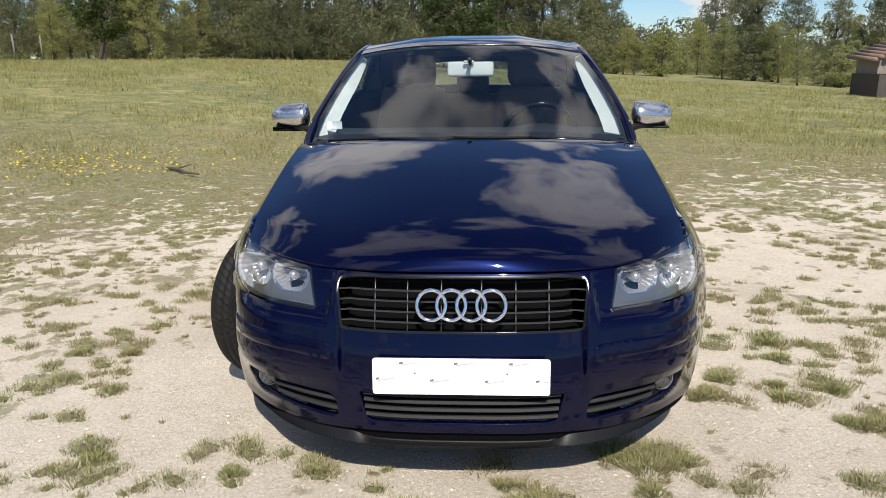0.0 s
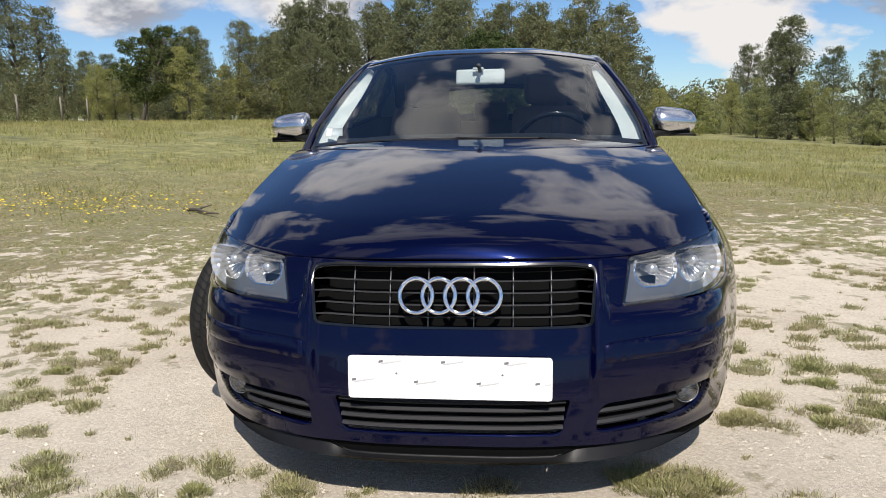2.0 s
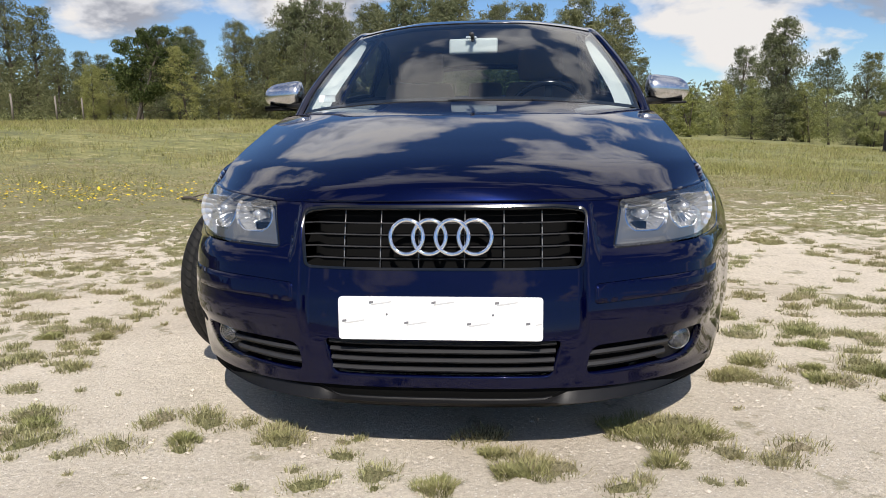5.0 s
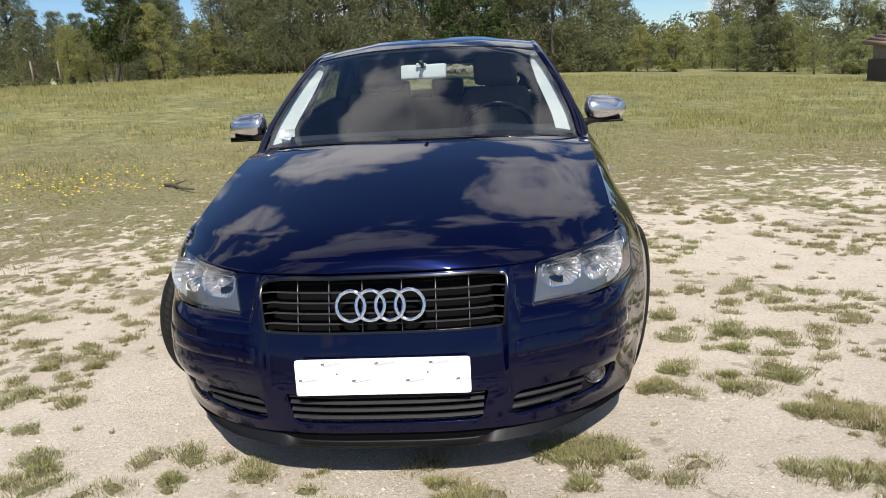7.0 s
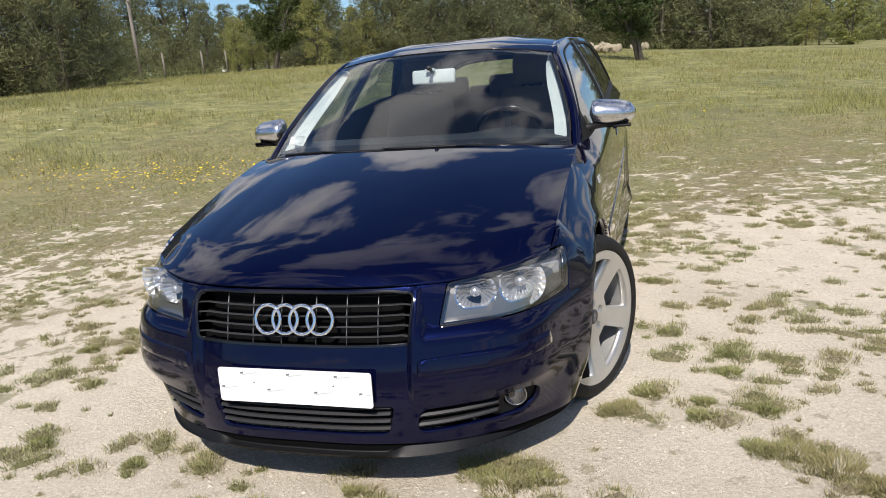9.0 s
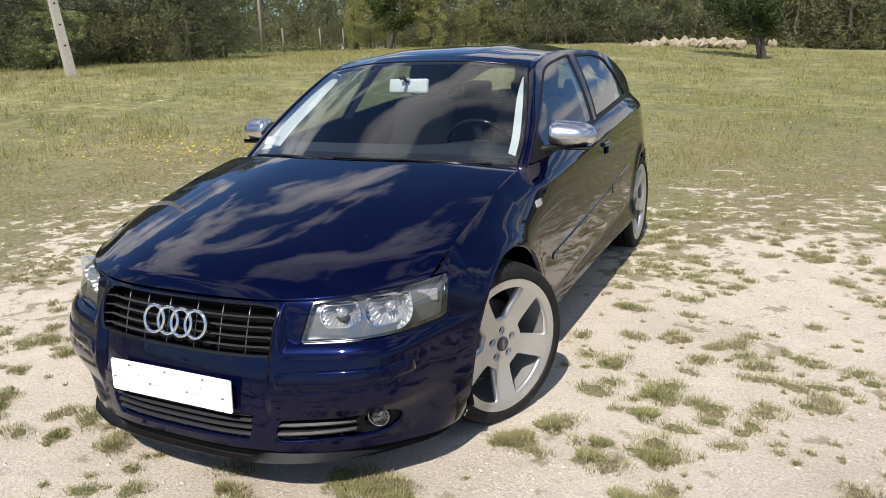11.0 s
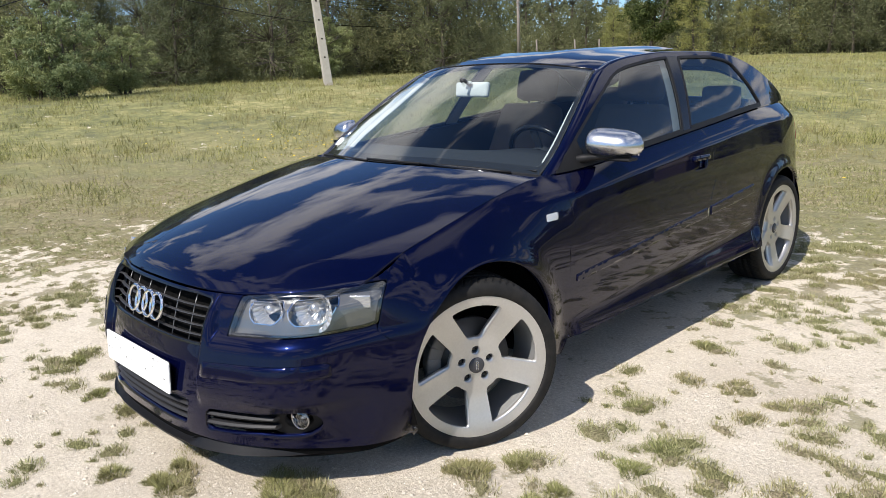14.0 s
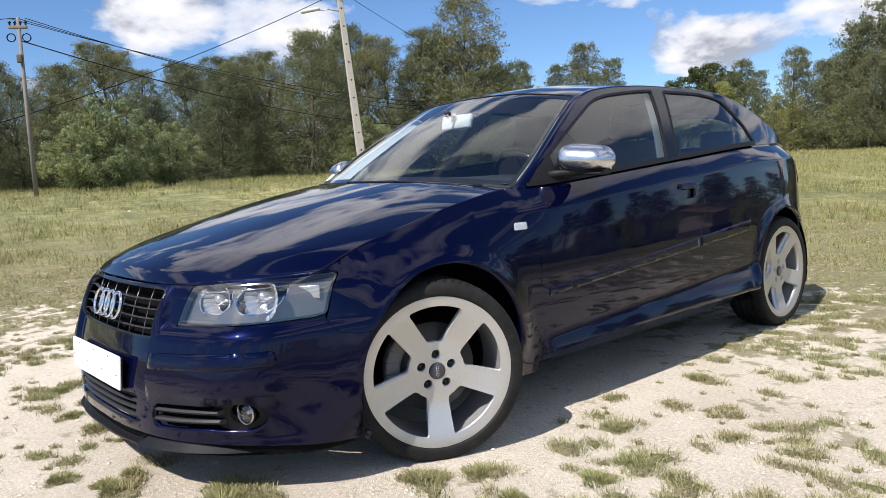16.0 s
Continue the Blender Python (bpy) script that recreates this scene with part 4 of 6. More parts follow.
def wheel(at, turn, side):
    hub = new("wheel")
    hub.parent = car
    hub.matrix_basis = pose(*at, 0, 0, turn) @ pose(0, 0, 0, 0, 0, 180 if side < 0 else 0)
    bm = bmesh.new()
    groove = [(0.3185, -0.040), (0.319, -0.058), (0.311, -0.060), (0.311, -0.068), (0.3195, -0.070), (0.320, -0.092), (0.311, -0.094), (0.311, -0.104), (0.320, -0.106),
              (0.3195, -0.130), (0.311, -0.132), (0.311, -0.140), (0.319, -0.142), (0.3185, -0.168)]
    lathe(bm, [(0.2605, -0.014), (0.2622, 0.0), (0.2645, 0.004), (0.272, 0.0065), (0.290, 0.007), (0.302, 0.001), (0.311, -0.010), (0.316, -0.024), *groove, (0.312, -0.19), (0.30, -0.204), (0.28, -0.208), (0.255, -0.2)], 96)
    part("tyre", bm, TREAD, hub, "black low-profile tyre")
    window = []
    for i in range(5):
        c = radians(90 + 72 * i)
        w_ = [(0.229 * math.cos(c + a), 0.229 * math.sin(c + a)) for a in np.linspace(-0.435, 0.435, 9)] + [(0.100 * math.cos(c + a), 0.100 * math.sin(c + a)) for a in (0.27, 0.0, -0.27)]
        window.append(rounded(w_, 0.012, 4))
    bolts = [[(0.056 * math.cos(radians(90 + 72 * i)) + 0.0172 * math.cos(a), 0.056 * math.sin(radians(90 + 72 * i)) + 0.0172 * math.sin(a)) for a in np.linspace(0, 2 * math.pi, 14, endpoint=False)] for i in range(5)]
    rim = panel("rim", [(0.2612 * math.cos(a), 0.2612 * math.sin(a)) for a in np.linspace(0, 2 * math.pi, 120, endpoint=False)], window + bolts, wheel_face, ALLOY, hub, label="silver five-spoke alloy", step=0.022, flange=0.034)
    bm = bmesh.new()
    lathe(bm, [(0.258, -0.006), (0.245, -0.012), (0.240, -0.03), (0.236, -0.06), (0.232, -0.2)], 64)
    bmesh.ops.reverse_faces(bm, faces=bm.faces)
    part("barrel", bm, plain("barrel_grey", (0.26, 0.26, 0.255), 0.5, 0.3), rim)
    for i in range(5):
        a = radians(90 + 72 * i)
        bm = bmesh.new()
        lathe(bm, [(0.0001, -0.047), (0.011, -0.047), (0.0135, -0.056)], 12, pose(0, 0.056 * math.cos(a), 0.056 * math.sin(a)))
        part("bolt", bm, SATIN, rim)
    bm = bmesh.new()
    lathe(bm, [(0.0001, -0.0225), (0.022, -0.0235), (0.029, -0.027), (0.030, -0.034)], 24)
    part("centre_cap", bm, plain("cap_grey", (0.05, 0.05, 0.055), 0.45), rim, "dark grey cap")
    for i in range(4):
        bm = bmesh.new()
        lathe(bm, [(0.0038, -0.0222), (0.0056, -0.0218), (0.0056, -0.0235)], 14, pose(0, 0, (i - 1.5) * 0.0082))
        part("cap_ring", bm, BRUSHED, rim)
    bm = bmesh.new()
    lathe(bm, [(0.03, -0.078), (0.085, -0.078), (0.088, -0.098), (0.156, -0.098), (0.156, -0.120), (0.03, -0.120)], 48)
    part("brake_disc", bm, plain("disc_steel", (0.16, 0.16, 0.16), 0.4, 0.8), hub, "grey steel disc")
    bm = bmesh.new()
    for a in np.linspace(145, 205, 5):
        box(bm, -0.125, -0.070, 0.118, 0.172, -0.024, 0.024, 0.008, pose(0, 0, 0, a))
    part("caliper", bm, plain("caliper_grey", (0.14, 0.14, 0.14), 0.5, 0.3), hub, "grey brake caliper")
    return hub


STEER = -24
for s in (1, -1):
    c_, s_ = math.cos(radians(STEER)), math.sin(radians(STEER))
    wheel((0.752 * s + 0.126 * c_ * s, 0.030 + 0.126 * s_ * s, 0.308), STEER, s)
    wheel((0.862 * s, 2.632, 0.308), 0, s)
    for cy in (ARCH_F[0], ARCH_B[0]):
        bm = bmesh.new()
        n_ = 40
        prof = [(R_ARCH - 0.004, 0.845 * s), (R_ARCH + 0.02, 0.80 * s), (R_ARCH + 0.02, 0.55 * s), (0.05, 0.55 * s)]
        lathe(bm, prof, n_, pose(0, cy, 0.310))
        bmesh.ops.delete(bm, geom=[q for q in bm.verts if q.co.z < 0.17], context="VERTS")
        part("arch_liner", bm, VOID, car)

# underbody, and an added unseen near-black box that fills the engine bay
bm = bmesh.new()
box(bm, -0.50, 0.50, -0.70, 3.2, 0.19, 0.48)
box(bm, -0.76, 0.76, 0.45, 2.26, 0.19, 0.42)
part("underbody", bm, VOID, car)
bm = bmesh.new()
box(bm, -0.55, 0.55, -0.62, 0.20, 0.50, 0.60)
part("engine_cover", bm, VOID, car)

# tail
tail = lambda u, v: np.stack([u * (0.58 - 0.02 * v), 3.25 + 0.08 * (1 - u ** 4) - 0.10 * v ** 2, 0.40 + 0.60 * v], -1)
sheet("tailgate", tail, 16, 8, PAINT, car, u=(-1, 1), flip=True)
hatch = coons(lambda u: roof_back(u), path3((0, 3.15, 1.00), (0.4, 3.13, 1.00), (0.64, 3.06, 1.02)), path3((0, 2.84, 1.295), (0, 2.98, 1.16), (0, 3.15, 1.00)), path3(tuple(roof_side(1.0)), (0.64, 3.06, 1.02)))
panel("hatch", [(-1, 0), (1, 0), (1, 1), (-1, 1)], [rounded([(-0.80, 0.16), (0.80, 0.16), (0.78, 0.80), (-0.78, 0.80)], 0.08)], lambda u, v: hatch(np.clip(u, -1, 1), np.clip(v, 0, 1)), PAINT, car, step=0.06, flange=0.01)
sheet("rear_window", hatch, 20, 10, GLASS, car, "tinted glass", u=(-0.82, 0.82), v=(0.14, 0.82))
TAIL = plain("red_lens", (0.25, 0.012, 0.012), 0.15, coat=0.8)
for s in (1, -1):
    panel("tail_light", rounded(along([(2.98, 0.80), (3.24, 0.80), (3.25, 0.955), (3.02, 0.95)]), 0.02), [], ring, TAIL, car, s, "red plastic lens", step=0.04, flange=0.01, raise_by=0.004)

# inside
bm = bmesh.new()
rows = []
for y, z in ((0.42, 0.935), (0.52, 0.945), (0.72, 0.955), (0.86, 0.93), (0.90, 0.86), (0.88, 0.60)):
    rows.append([bm.verts.new((x, y + 0.10 * (x / 0.70) ** 2, z - 0.012 * (x / 0.7) ** 2 + 0.03 * math.exp(-((x - 0.36) / 0.16) ** 2) * (0.8 < y < 0.89))) for x in np.linspace(-0.70, 0.70, 29)])
for a, b in zip(rows[:-1], rows[1:]):
    for i in range(28):
        bm.faces.new((a[i], a[i + 1], b[i + 1], b[i]))
part("dashboard", bm, DASH, car, "dark grey soft plastic")
steering = new("steering_wheel")
steering.parent = car
steering.matrix_basis = pose(0.36, 1.02, 0.885, -62, 0, 0)
bm = bmesh.new()
pts = [(0.185 * math.cos(a), 0.185 * math.sin(a), 0) for a in np.linspace(0, 2 * math.pi, 41)]
tube(bm, pts, 0.0145, 10, ends=False)
part("wheel_rim", bm, SATIN, steering, "black leather rim")
bm = bmesh.new()
lathe(bm, [(0.0001, 0.03), (0.05, 0.028), (0.075, 0.012), (0.078, -0.02)], 24, pose(0, 0, 0, 0, -90, 0))
part("airbag_pad", bm, DASH, steering)
for a in (180, 0, 270):
    bm = bmesh.new()
    box(bm, 0.06, 0.175, -0.018, 0.018, -0.008, 0.006, 0.004, pose(0, 0, 0, 0, 0, a))
    part("spoke", bm, DASH, steering)
bm = bmesh.new()
box(bm, -0.115, 0.115, -0.012, 0.016, -0.036, 0.036, 0.012)
mirror_in = part("interior_mirror", bm, TRIM, car, "pale grey plastic mirror back")
mirror_in.matrix_basis = pose(0.005, 0.915, 1.222, -10, 0, -6)
bm = bmesh.new()
tube(bm, [(0.005, 0.90, 1.245), (0.003, 0.86, 1.270), (0, 0.845, 1.268)], [0.009, 0.009, 0.012], 8)
part("mirror_stem", bm, DASH, car)
bm = bmesh.new()
box(bm, -0.028, 0.022, 0.882, 0.897, 1.252, 1.264, 0.003)
part("mirror_tag", bm, WHITE, car)


def seat(x):
    st = new("front_seat")
    st.parent = car
    bm = bmesh.new()
    box(bm, -0.26, 0.26, 1.18, 1.72, 0.42, 0.60, 0.05)
    part("cushion", bm, CLOTH, st)
    bm = bmesh.new()
    v = box(bm, -0.25, 0.25, -0.07, 0.07, 0.0, 0.60, 0.055)
    for q in bm.verts:
        f = q.co.z / 0.6
        q.co.x *= 1.0 - 0.22 * max(0, f - 0.45) / 0.55
        q.co.y -= 0.05 * (abs(q.co.x) / 0.25) ** 2 * (1 - f * 0.6)
    bmesh.ops.transform(bm, matrix=pose(0, 1.66, 0.52, -20), verts=bm.verts)
    part("backrest", bm, CLOTH, st)
    bm = bmesh.new()
    box(bm, -0.135, 0.135, -0.05, 0.05, 0.0, 0.19, 0.045)
    bmesh.ops.transform(bm, matrix=pose(0, 1.875, 1.105, -14), verts=bm.verts)
    part("headrest", bm, CLOTH, st)
    for dx in (-0.05, 0.05):
        bm = bmesh.new()
        tube(bm, [(dx, 1.86, 1.04), (dx, 1.88, 1.13)], 0.007, 8)
        part("post", bm, CHROME, st)
    st.location = (x, 0, 0)


seat(0.36), seat(-0.36)
bench = new("rear_bench")
bench.parent = car
bm = bmesh.new()
box(bm, -0.62, 0.62, 2.15, 2.62, 0.42, 0.62, 0.05)
part("cushion", bm, CLOTH, bench)
bm = bmesh.new()
box(bm, -0.62, 0.62, 0, 0.12, 0, 0.50, 0.04, pose(0, 2.58, 0.55, -20))
part("backrest", bm, CLOTH, bench)
for x in (-0.40, 0.0, 0.40):
    bm = bmesh.new()
    box(bm, x - 0.12, x + 0.12, 2.74, 2.82, 1.00, 1.14, 0.035)
    part("headrest", bm, CLOTH, bench)
lining = lambda u, v: roof(u, v) - np.array([0, 0, 0.03])
sheet("headliner", lining, 20, 16, LINING, car, "pale grey cloth lining", u=(-0.97, 0.97), v=(0.02, 0.98), flip=True)
bm = bmesh.new()
box(bm, -0.69, 0.69, 2.88, 3.10, 0.40, 0.90, 0.02)
part("boot_trim", bm, DASH, car)
bm = bmesh.new()
box(bm, -0.72, 0.72, 0.60, 2.9, 0.36, 0.42)
part("cabin_floor", bm, DASH, car)
span = curve((0, 0.35), (0.05, 0.85), (0.10, 1.0), (0.55, 0.95), (0.85, 0.62), (1, 0.25))
for s in (1, -1):
    sx = np.array([s, 1, 1])
    inner = lambda u, v: screen_edge(0.03 + v * 0.95) * sx + np.stack([s * (-0.012 - 0.086 * (1 - u) * span(v) * 0.86), 0.055 - 0.045 * u, -0.004 - 0.012 * (1 - u)], -1)
    sheet("pillar_trim", inner, 4, 24, TRIM, car, "pale grey pillar trim", flip=s > 0, normals=False)
    bpill = lambda u, v: upper(1.54 + 0.18 * v + (u - 0.5) * 0.10, edge_z(1.6) + (rail_z(1.7) - edge_z(1.6)) * v) * sx - np.stack([0 * u + s * 0.035, 0 * u, 0 * u], -1)
    sheet("post_trim", bpill, 3, 12, LINING, car, "grey pillar trim", flip=s < 0, normals=False)
    card = lambda u, v: upper(0.60 + 2.3 * u, 0.42 + (edge_z(0.60 + 2.3 * u) - 0.42) * v) * sx - np.stack([0 * u + s * (0.05 + 0.03 * (1 - v)), 0 * u, 0 * u], -1)
    sheet("door_card", card, 20, 6, DASH, car, flip=s < 0, normals=False)
    cpil = lambda u, v: upper(2.46 + 0.40 * u, edge_z(2.5) + (rail_z(2.46 + 0.40 * u) - 0.02 - edge_z(2.5)) * v) * sx - np.stack([0 * u + s * 0.03, 0 * u, 0 * u], -1)
    sheet("post_trim", cpil, 4, 8, LINING, car, "grey pillar trim", flip=s < 0, normals=False)
bm = bmesh.new()
p = screen(np.array([-0.89]), np.array([0.14]))[0]
box(bm, -0.035, 0.035, -0.0015, 0.0, -0.03, 0.03, m=pose(p[0] + 0.02, p[1] + 0.018, p[2] + 0.012, -58, 0, 12))
part("sticker", bm, WHITE, car, "small white paper sticker")


# ---- the ground ----
rng = np.random.default_rng(7)


def ground_z(x, y):
    """Level about the car, then falling gently to the +x side."""
    r = np.hypot(x, y - 1)
    k = np.clip((r - 5) / 11, 0, 1)
    k = k * k * (3 - 2 * k)
    left = 1.06 * (1 - np.exp(np.clip(x, -60, 0) / 8.0)) * (0.92 + 0.08 * np.clip((y - 2) / 6, 0, 1))
    return k * (left - 0.058 * np.clip(x, 0, 30))


def coverage(x, y):
    """Share of the ground under tufts."""
    edge = np.maximum.reduce([(y - 0.1 - 0.10 * np.clip(x, -6, 0) - 0.42 * np.clip(x, 0, 6)) / 5.8, (-x - 1.2) / 4.6, (x - 1.2) / 7.5, (-y - 2.5) / 7])
    return np.clip(0.15 + 0.80 * np.clip(edge, 0, 1.2), 0, 1)


def meadow(x, y):
    """How grassy the ground is, 0 on the bare dirt to 1 in the meadow."""
    edge = np.maximum.reduce([(y - 1.2 - 0.12 * np.clip(x, -6, 10)) / 5.4, (-x - 1.6) / 4.6, (x - 5) / 9, (-y - 4) / 9])
    edge = np.clip(edge, 0, 1.3)
    at = [(a, b) for a, b in zip(np.ravel(x), np.ravel(y))]
    patch = np.array([noise.fractal(Vector((a * 0.9, b * 1.25, 3.0)), 0.9, 2.0, 4) for a, b in at]).reshape(np.shape(x))
    return np.clip(0.20 + 0.58 * edge + 0.50 * patch * (1.1 - 0.55 * np.clip(edge, 0, 1)), 0, 1)


def ground_nodes(t):
    geo = (t.node("NewGeometry"), "Position")
    fine = t.ramp(t.noise(geo, 75.0, 8.0, 0.80), [(0.30, 0.0), (0.70, 1.0)])
    mid = t.noise(geo, 5.5, 6.0, 0.62)
    broad = t.noise(geo, 0.7, 4.0, 0.6)
    dirt = t.mix(fine, (0.36, 0.300, 0.220), (0.90, 0.82, 0.685))
    dirt = t.mix(t.ramp(mid, [(0.35, 0.0), (0.72, 0.45)]), dirt, (0.84, 0.755, 0.63))
    grit = t.noise(geo, 26.0, 5.0, 0.72)
    dirt = t.mix(t.ramp(grit, [(0.56, 0.0), (0.70, 0.55)]), dirt, (0.40, 0.325, 0.24))
    dirt = t.mix(t.ramp(broad, [(0.50, 0.0), (0.70, 0.45)]), dirt, (0.38, 0.305, 0.232))
    pebble = t.node("TexVoronoi", inp={"Vector": geo, "Scale": 85.0, "Randomness": 1.0})
    chip = t.ramp((pebble, "Distance"), [(0.16, 1.0), (0.28, 0.0)])
    some = t.ramp((pebble, "Color"), [(0.46, 0.0), (0.60, 0.9)])
    dirt = t.mix(t.math("MULTIPLY", chip, some), dirt, (0.86, 0.82, 0.74))
    # matted grass: shade of the gaps painted dark, green blades, straw
    mat_ = t.math("ADD", t.math("MULTIPLY", t.noise(geo, 13.0, 10.0, 0.80), 0.7), t.math("MULTIPLY", t.noise(geo, 48.0, 6.0, 0.75), 0.3))
    grass = t.ramp(mat_, [(0.36, (0.040, 0.045, 0.014)), (0.48, (0.135, 0.140, 0.048)), (0.56, (0.235, 0.225, 0.095)), (0.66, (0.40, 0.35, 0.20))])
    dry = t.ramp(mat_, [(0.36, (0.055, 0.045, 0.022)), (0.48, (0.160, 0.128, 0.065)), (0.56, (0.265, 0.215, 0.12)), (0.66, (0.44, 0.37, 0.235))])
    grass = t.mix(t.ramp(t.noise(geo, 0.9, 6.0, 0.65), [(0.42, 0.0), (0.62, 0.85)]), grass, dry)
    wide_ = t.math("ADD", t.math("MULTIPLY", t.noise(geo, 3.2, 9.0, 0.80), 0.65), t.math("MULTIPLY", t.noise(geo, 0.35, 5.0, 0.65), 0.35))
    far = t.ramp(wide_, [(0.41, (0.046, 0.060, 0.012)), (0.47, (0.112, 0.130, 0.028)), (0.53, (0.195, 0.196, 0.055)), (0.61, (0.36, 0.325, 0.140))])
    attr = t.node("Attribute", attribute_name="grassy")
    sep_ = t.node("SeparateXYZ", inp={0: (attr, "Vector")})
    # thatch in crisp small patches, closing up with distance
    spot = t.math("MULTIPLY_ADD", t.math("ADD", t.math("MULTIPLY", t.noise(geo, 6.5, 8.0, 0.68), 0.75), t.math("MULTIPLY", t.noise(geo, 1.3, 4.0, 0.6), 0.35)), 2.4)
    spot[0].inputs[2].default_value = -0.82
    g = t.ramp(t.math("ADD", spot, t.math("MULTIPLY", t.math("SUBTRACT", (sep_, 0), 0.47), 0.72)), [(0.47, 0.0), (0.58, 0.92)])
    g = t.math("MULTIPLY", g, t.math("MULTIPLY_ADD", t.math("MINIMUM", (sep_, 0), 0.6), 0.75))
    g[0].inputs[1].links[0].from_node.inputs[2].default_value = 0.50
    col = t.mix(g, dirt, t.mix((sep_, 1), grass, far))
    h = t.math("ADD", t.math("ADD", t.math("MULTIPLY", fine, 0.5), t.math("MULTIPLY", mid, 1.4)), t.math("MULTIPLY", grit, 0.9))
    b = t.node("Bump", inp={"Strength": 0.85, "Distance": 0.012, "Height": h})
    return t.node("BsdfPrincipled", inp={"Base Color": col, "Roughness": 0.96, "Specular IOR Level": 0.15, "Normal": (b, 0)})


GROUND = material("dirt_and_grass", ground_nodes)
N = 240
g1 = np.sinh(np.linspace(-6.0, 6.0, N + 1)) * 2.4
gx, gy = np.meshgrid(g1 + 0.5, g1 + 1.0)
near_ = np.hypot(gx, gy) < 60
mead = np.ones_like(gx)
mead[near_] = coverage(gx[near_], gy[near_])
gz = ground_z(gx, gy)
verts = np.c_[gx.ravel(), gy.ravel(), gz.ravel()]
idx = np.arange((N + 1) ** 2).reshape(N + 1, N + 1)
faces = np.c_[idx[:-1, :-1].ravel(), idx[:-1, 1:].ravel(), idx[1:, 1:].ravel(), idx[1:, :-1].ravel()]
ground = mesh_ob("ground", verts, faces, GROUND)
att = ground.data.attributes.new("grassy", "FLOAT_VECTOR", "POINT")
farther = np.clip((np.hypot(gx, gy) - 5.5) / 7, 0, 1)
att.data.foreach_set("vector", np.c_[mead.ravel(), farther.ravel(), 0 * farther.ravel()].astype(np.float32).ravel())
tagged(ground, "pale gravelly dirt turning to dry meadow grass", "ground", kind="structure")


# ---- grass, flowers, stones ----
def blade_nodes(low, high):
    def build(t):
        geo = t.node("NewGeometry")
        isle = (geo, "Random Per Island")
        where = (geo, "Position")
        col = t.mix(isle, low, high)
        col = t.mix(t.ramp(t.noise(where, 0.8, 4.0, 0.6), [(0.40, 0.0), (0.65, 0.7)]), col, (0.27, 0.22, 0.11))
        return t.node("BsdfPrincipled", inp={"Base Color": col, "Roughness": 0.7, "Specular IOR Level": 0.25,
                                             "Subsurface Weight": 0.0})
    return build


TUFT = material("tuft_green", blade_nodes((0.12, 0.125, 0.050), (0.44, 0.43, 0.225)))
MEADOW = material("meadow_green", blade_nodes((0.062, 0.078, 0.018), (0.39, 0.380, 0.130)))


def blades(x, y, length, wide, lean, segs=1, lift=0.0, to=None):
    """Grass blades at places, one bent strip each, as verts and faces."""
    n = len(x)
    a, f = rng.uniform(0, 2 * math.pi, n), rng.uniform(0, 2 * math.pi, n)
    a = a if to is None else to
    z = ground_z(x, y) + lift
    out = lean * length
    px, py = np.cos(f) * wide / 2, np.sin(f) * wide / 2
    base = np.stack([x, y, z - 0.004], -1)
    side = np.stack([px, py, 0 * px], -1)
    tip = np.stack([x + np.cos(a) * out, y + np.sin(a) * out, z + length * np.sqrt(np.clip(1 - lean ** 2, 0.05, 1))], -1)
    if segs == 1:
        v = np.stack([base - side, base + side, tip], 1)
        fc = np.arange(3 * n).reshape(n, 3)
        return v.reshape(-1, 3), fc.tolist()
    mid = np.stack([x + np.cos(a) * out * 0.35, y + np.sin(a) * out * 0.35, z + 0.62 * length * np.sqrt(np.clip(1 - lean ** 2, 0.05, 1))], -1)
    v = np.stack([base - side, base + side, mid + side * 0.8, mid - side * 0.8, tip], 1)
    k = np.arange(n)[:, None] * 5
    quads = np.c_[k, k + 1, k + 2, k + 3].tolist()
    tris = np.c_[k + 3, k + 2, k + 4].tolist()
    return v.reshape(-1, 3), quads + tris


def under_car(x, y):
    return (np.abs(x) < 0.86) & (y > -0.72) & (y < 3.3)


SPOTS = [(-1.81, 0.3), (-1.52, 0.25), (-1.58, 0.04), (-1.66, -0.13), (-1.58, 1.01), (-1.3, -0.63), (-1.14, -0.78), (-0.75, -0.61), (-0.6, -0.66), (-0.45, -0.77),
         (-0.87, -0.62), (0.60, -0.62), (0.70, -0.58), (0.66, -0.70), (1.04, 0.01), (1.26, -0.17), (1.48, -0.08), (1.42, -0.38), (1.26, -0.79), (0.19, -0.82), (-0.91, -0.83), (-2.64, 1.43), (-2.4, 0.9),
         (1.06, 1.35), (1.13, 0.58), (0.95, -0.18), (1.59, 0.33), (1.38, 0.39), (1.12, 0.33), (1.22, 1.61), (1.88, 0.63), (1.14, 2.35), (1.71, 0.18), (1.46, -0.09), (-0.15, -0.95), (1.6, -0.36)]
tx, ty = rng.uniform(-7, 8.5, 70000), rng.uniform(-5, 9, 70000)
thick = np.array([noise.fractal(Vector((a * 1.5, b * 1.7, 8)), 0.9, 2.0, 5) for a, b in zip(tx, ty)])
keep = (rng.uniform(0, 1, len(tx)) < np.clip(coverage(tx, ty) * (0.62 + 1.7 * thick), 0.010, 1)) & ~under_car(tx, ty)
keep &= np.hypot(tx + 0.9, ty + 0.1) > 0.35
tx, ty = tx[keep], ty[keep]
sx, sy = np.array(SPOTS).T
cx, cy = np.r_[sx, sx + rng.normal(0, 0.07, len(sx)), tx], np.r_[sy, sy + rng.normal(0, 0.05, len(sy)), ty]
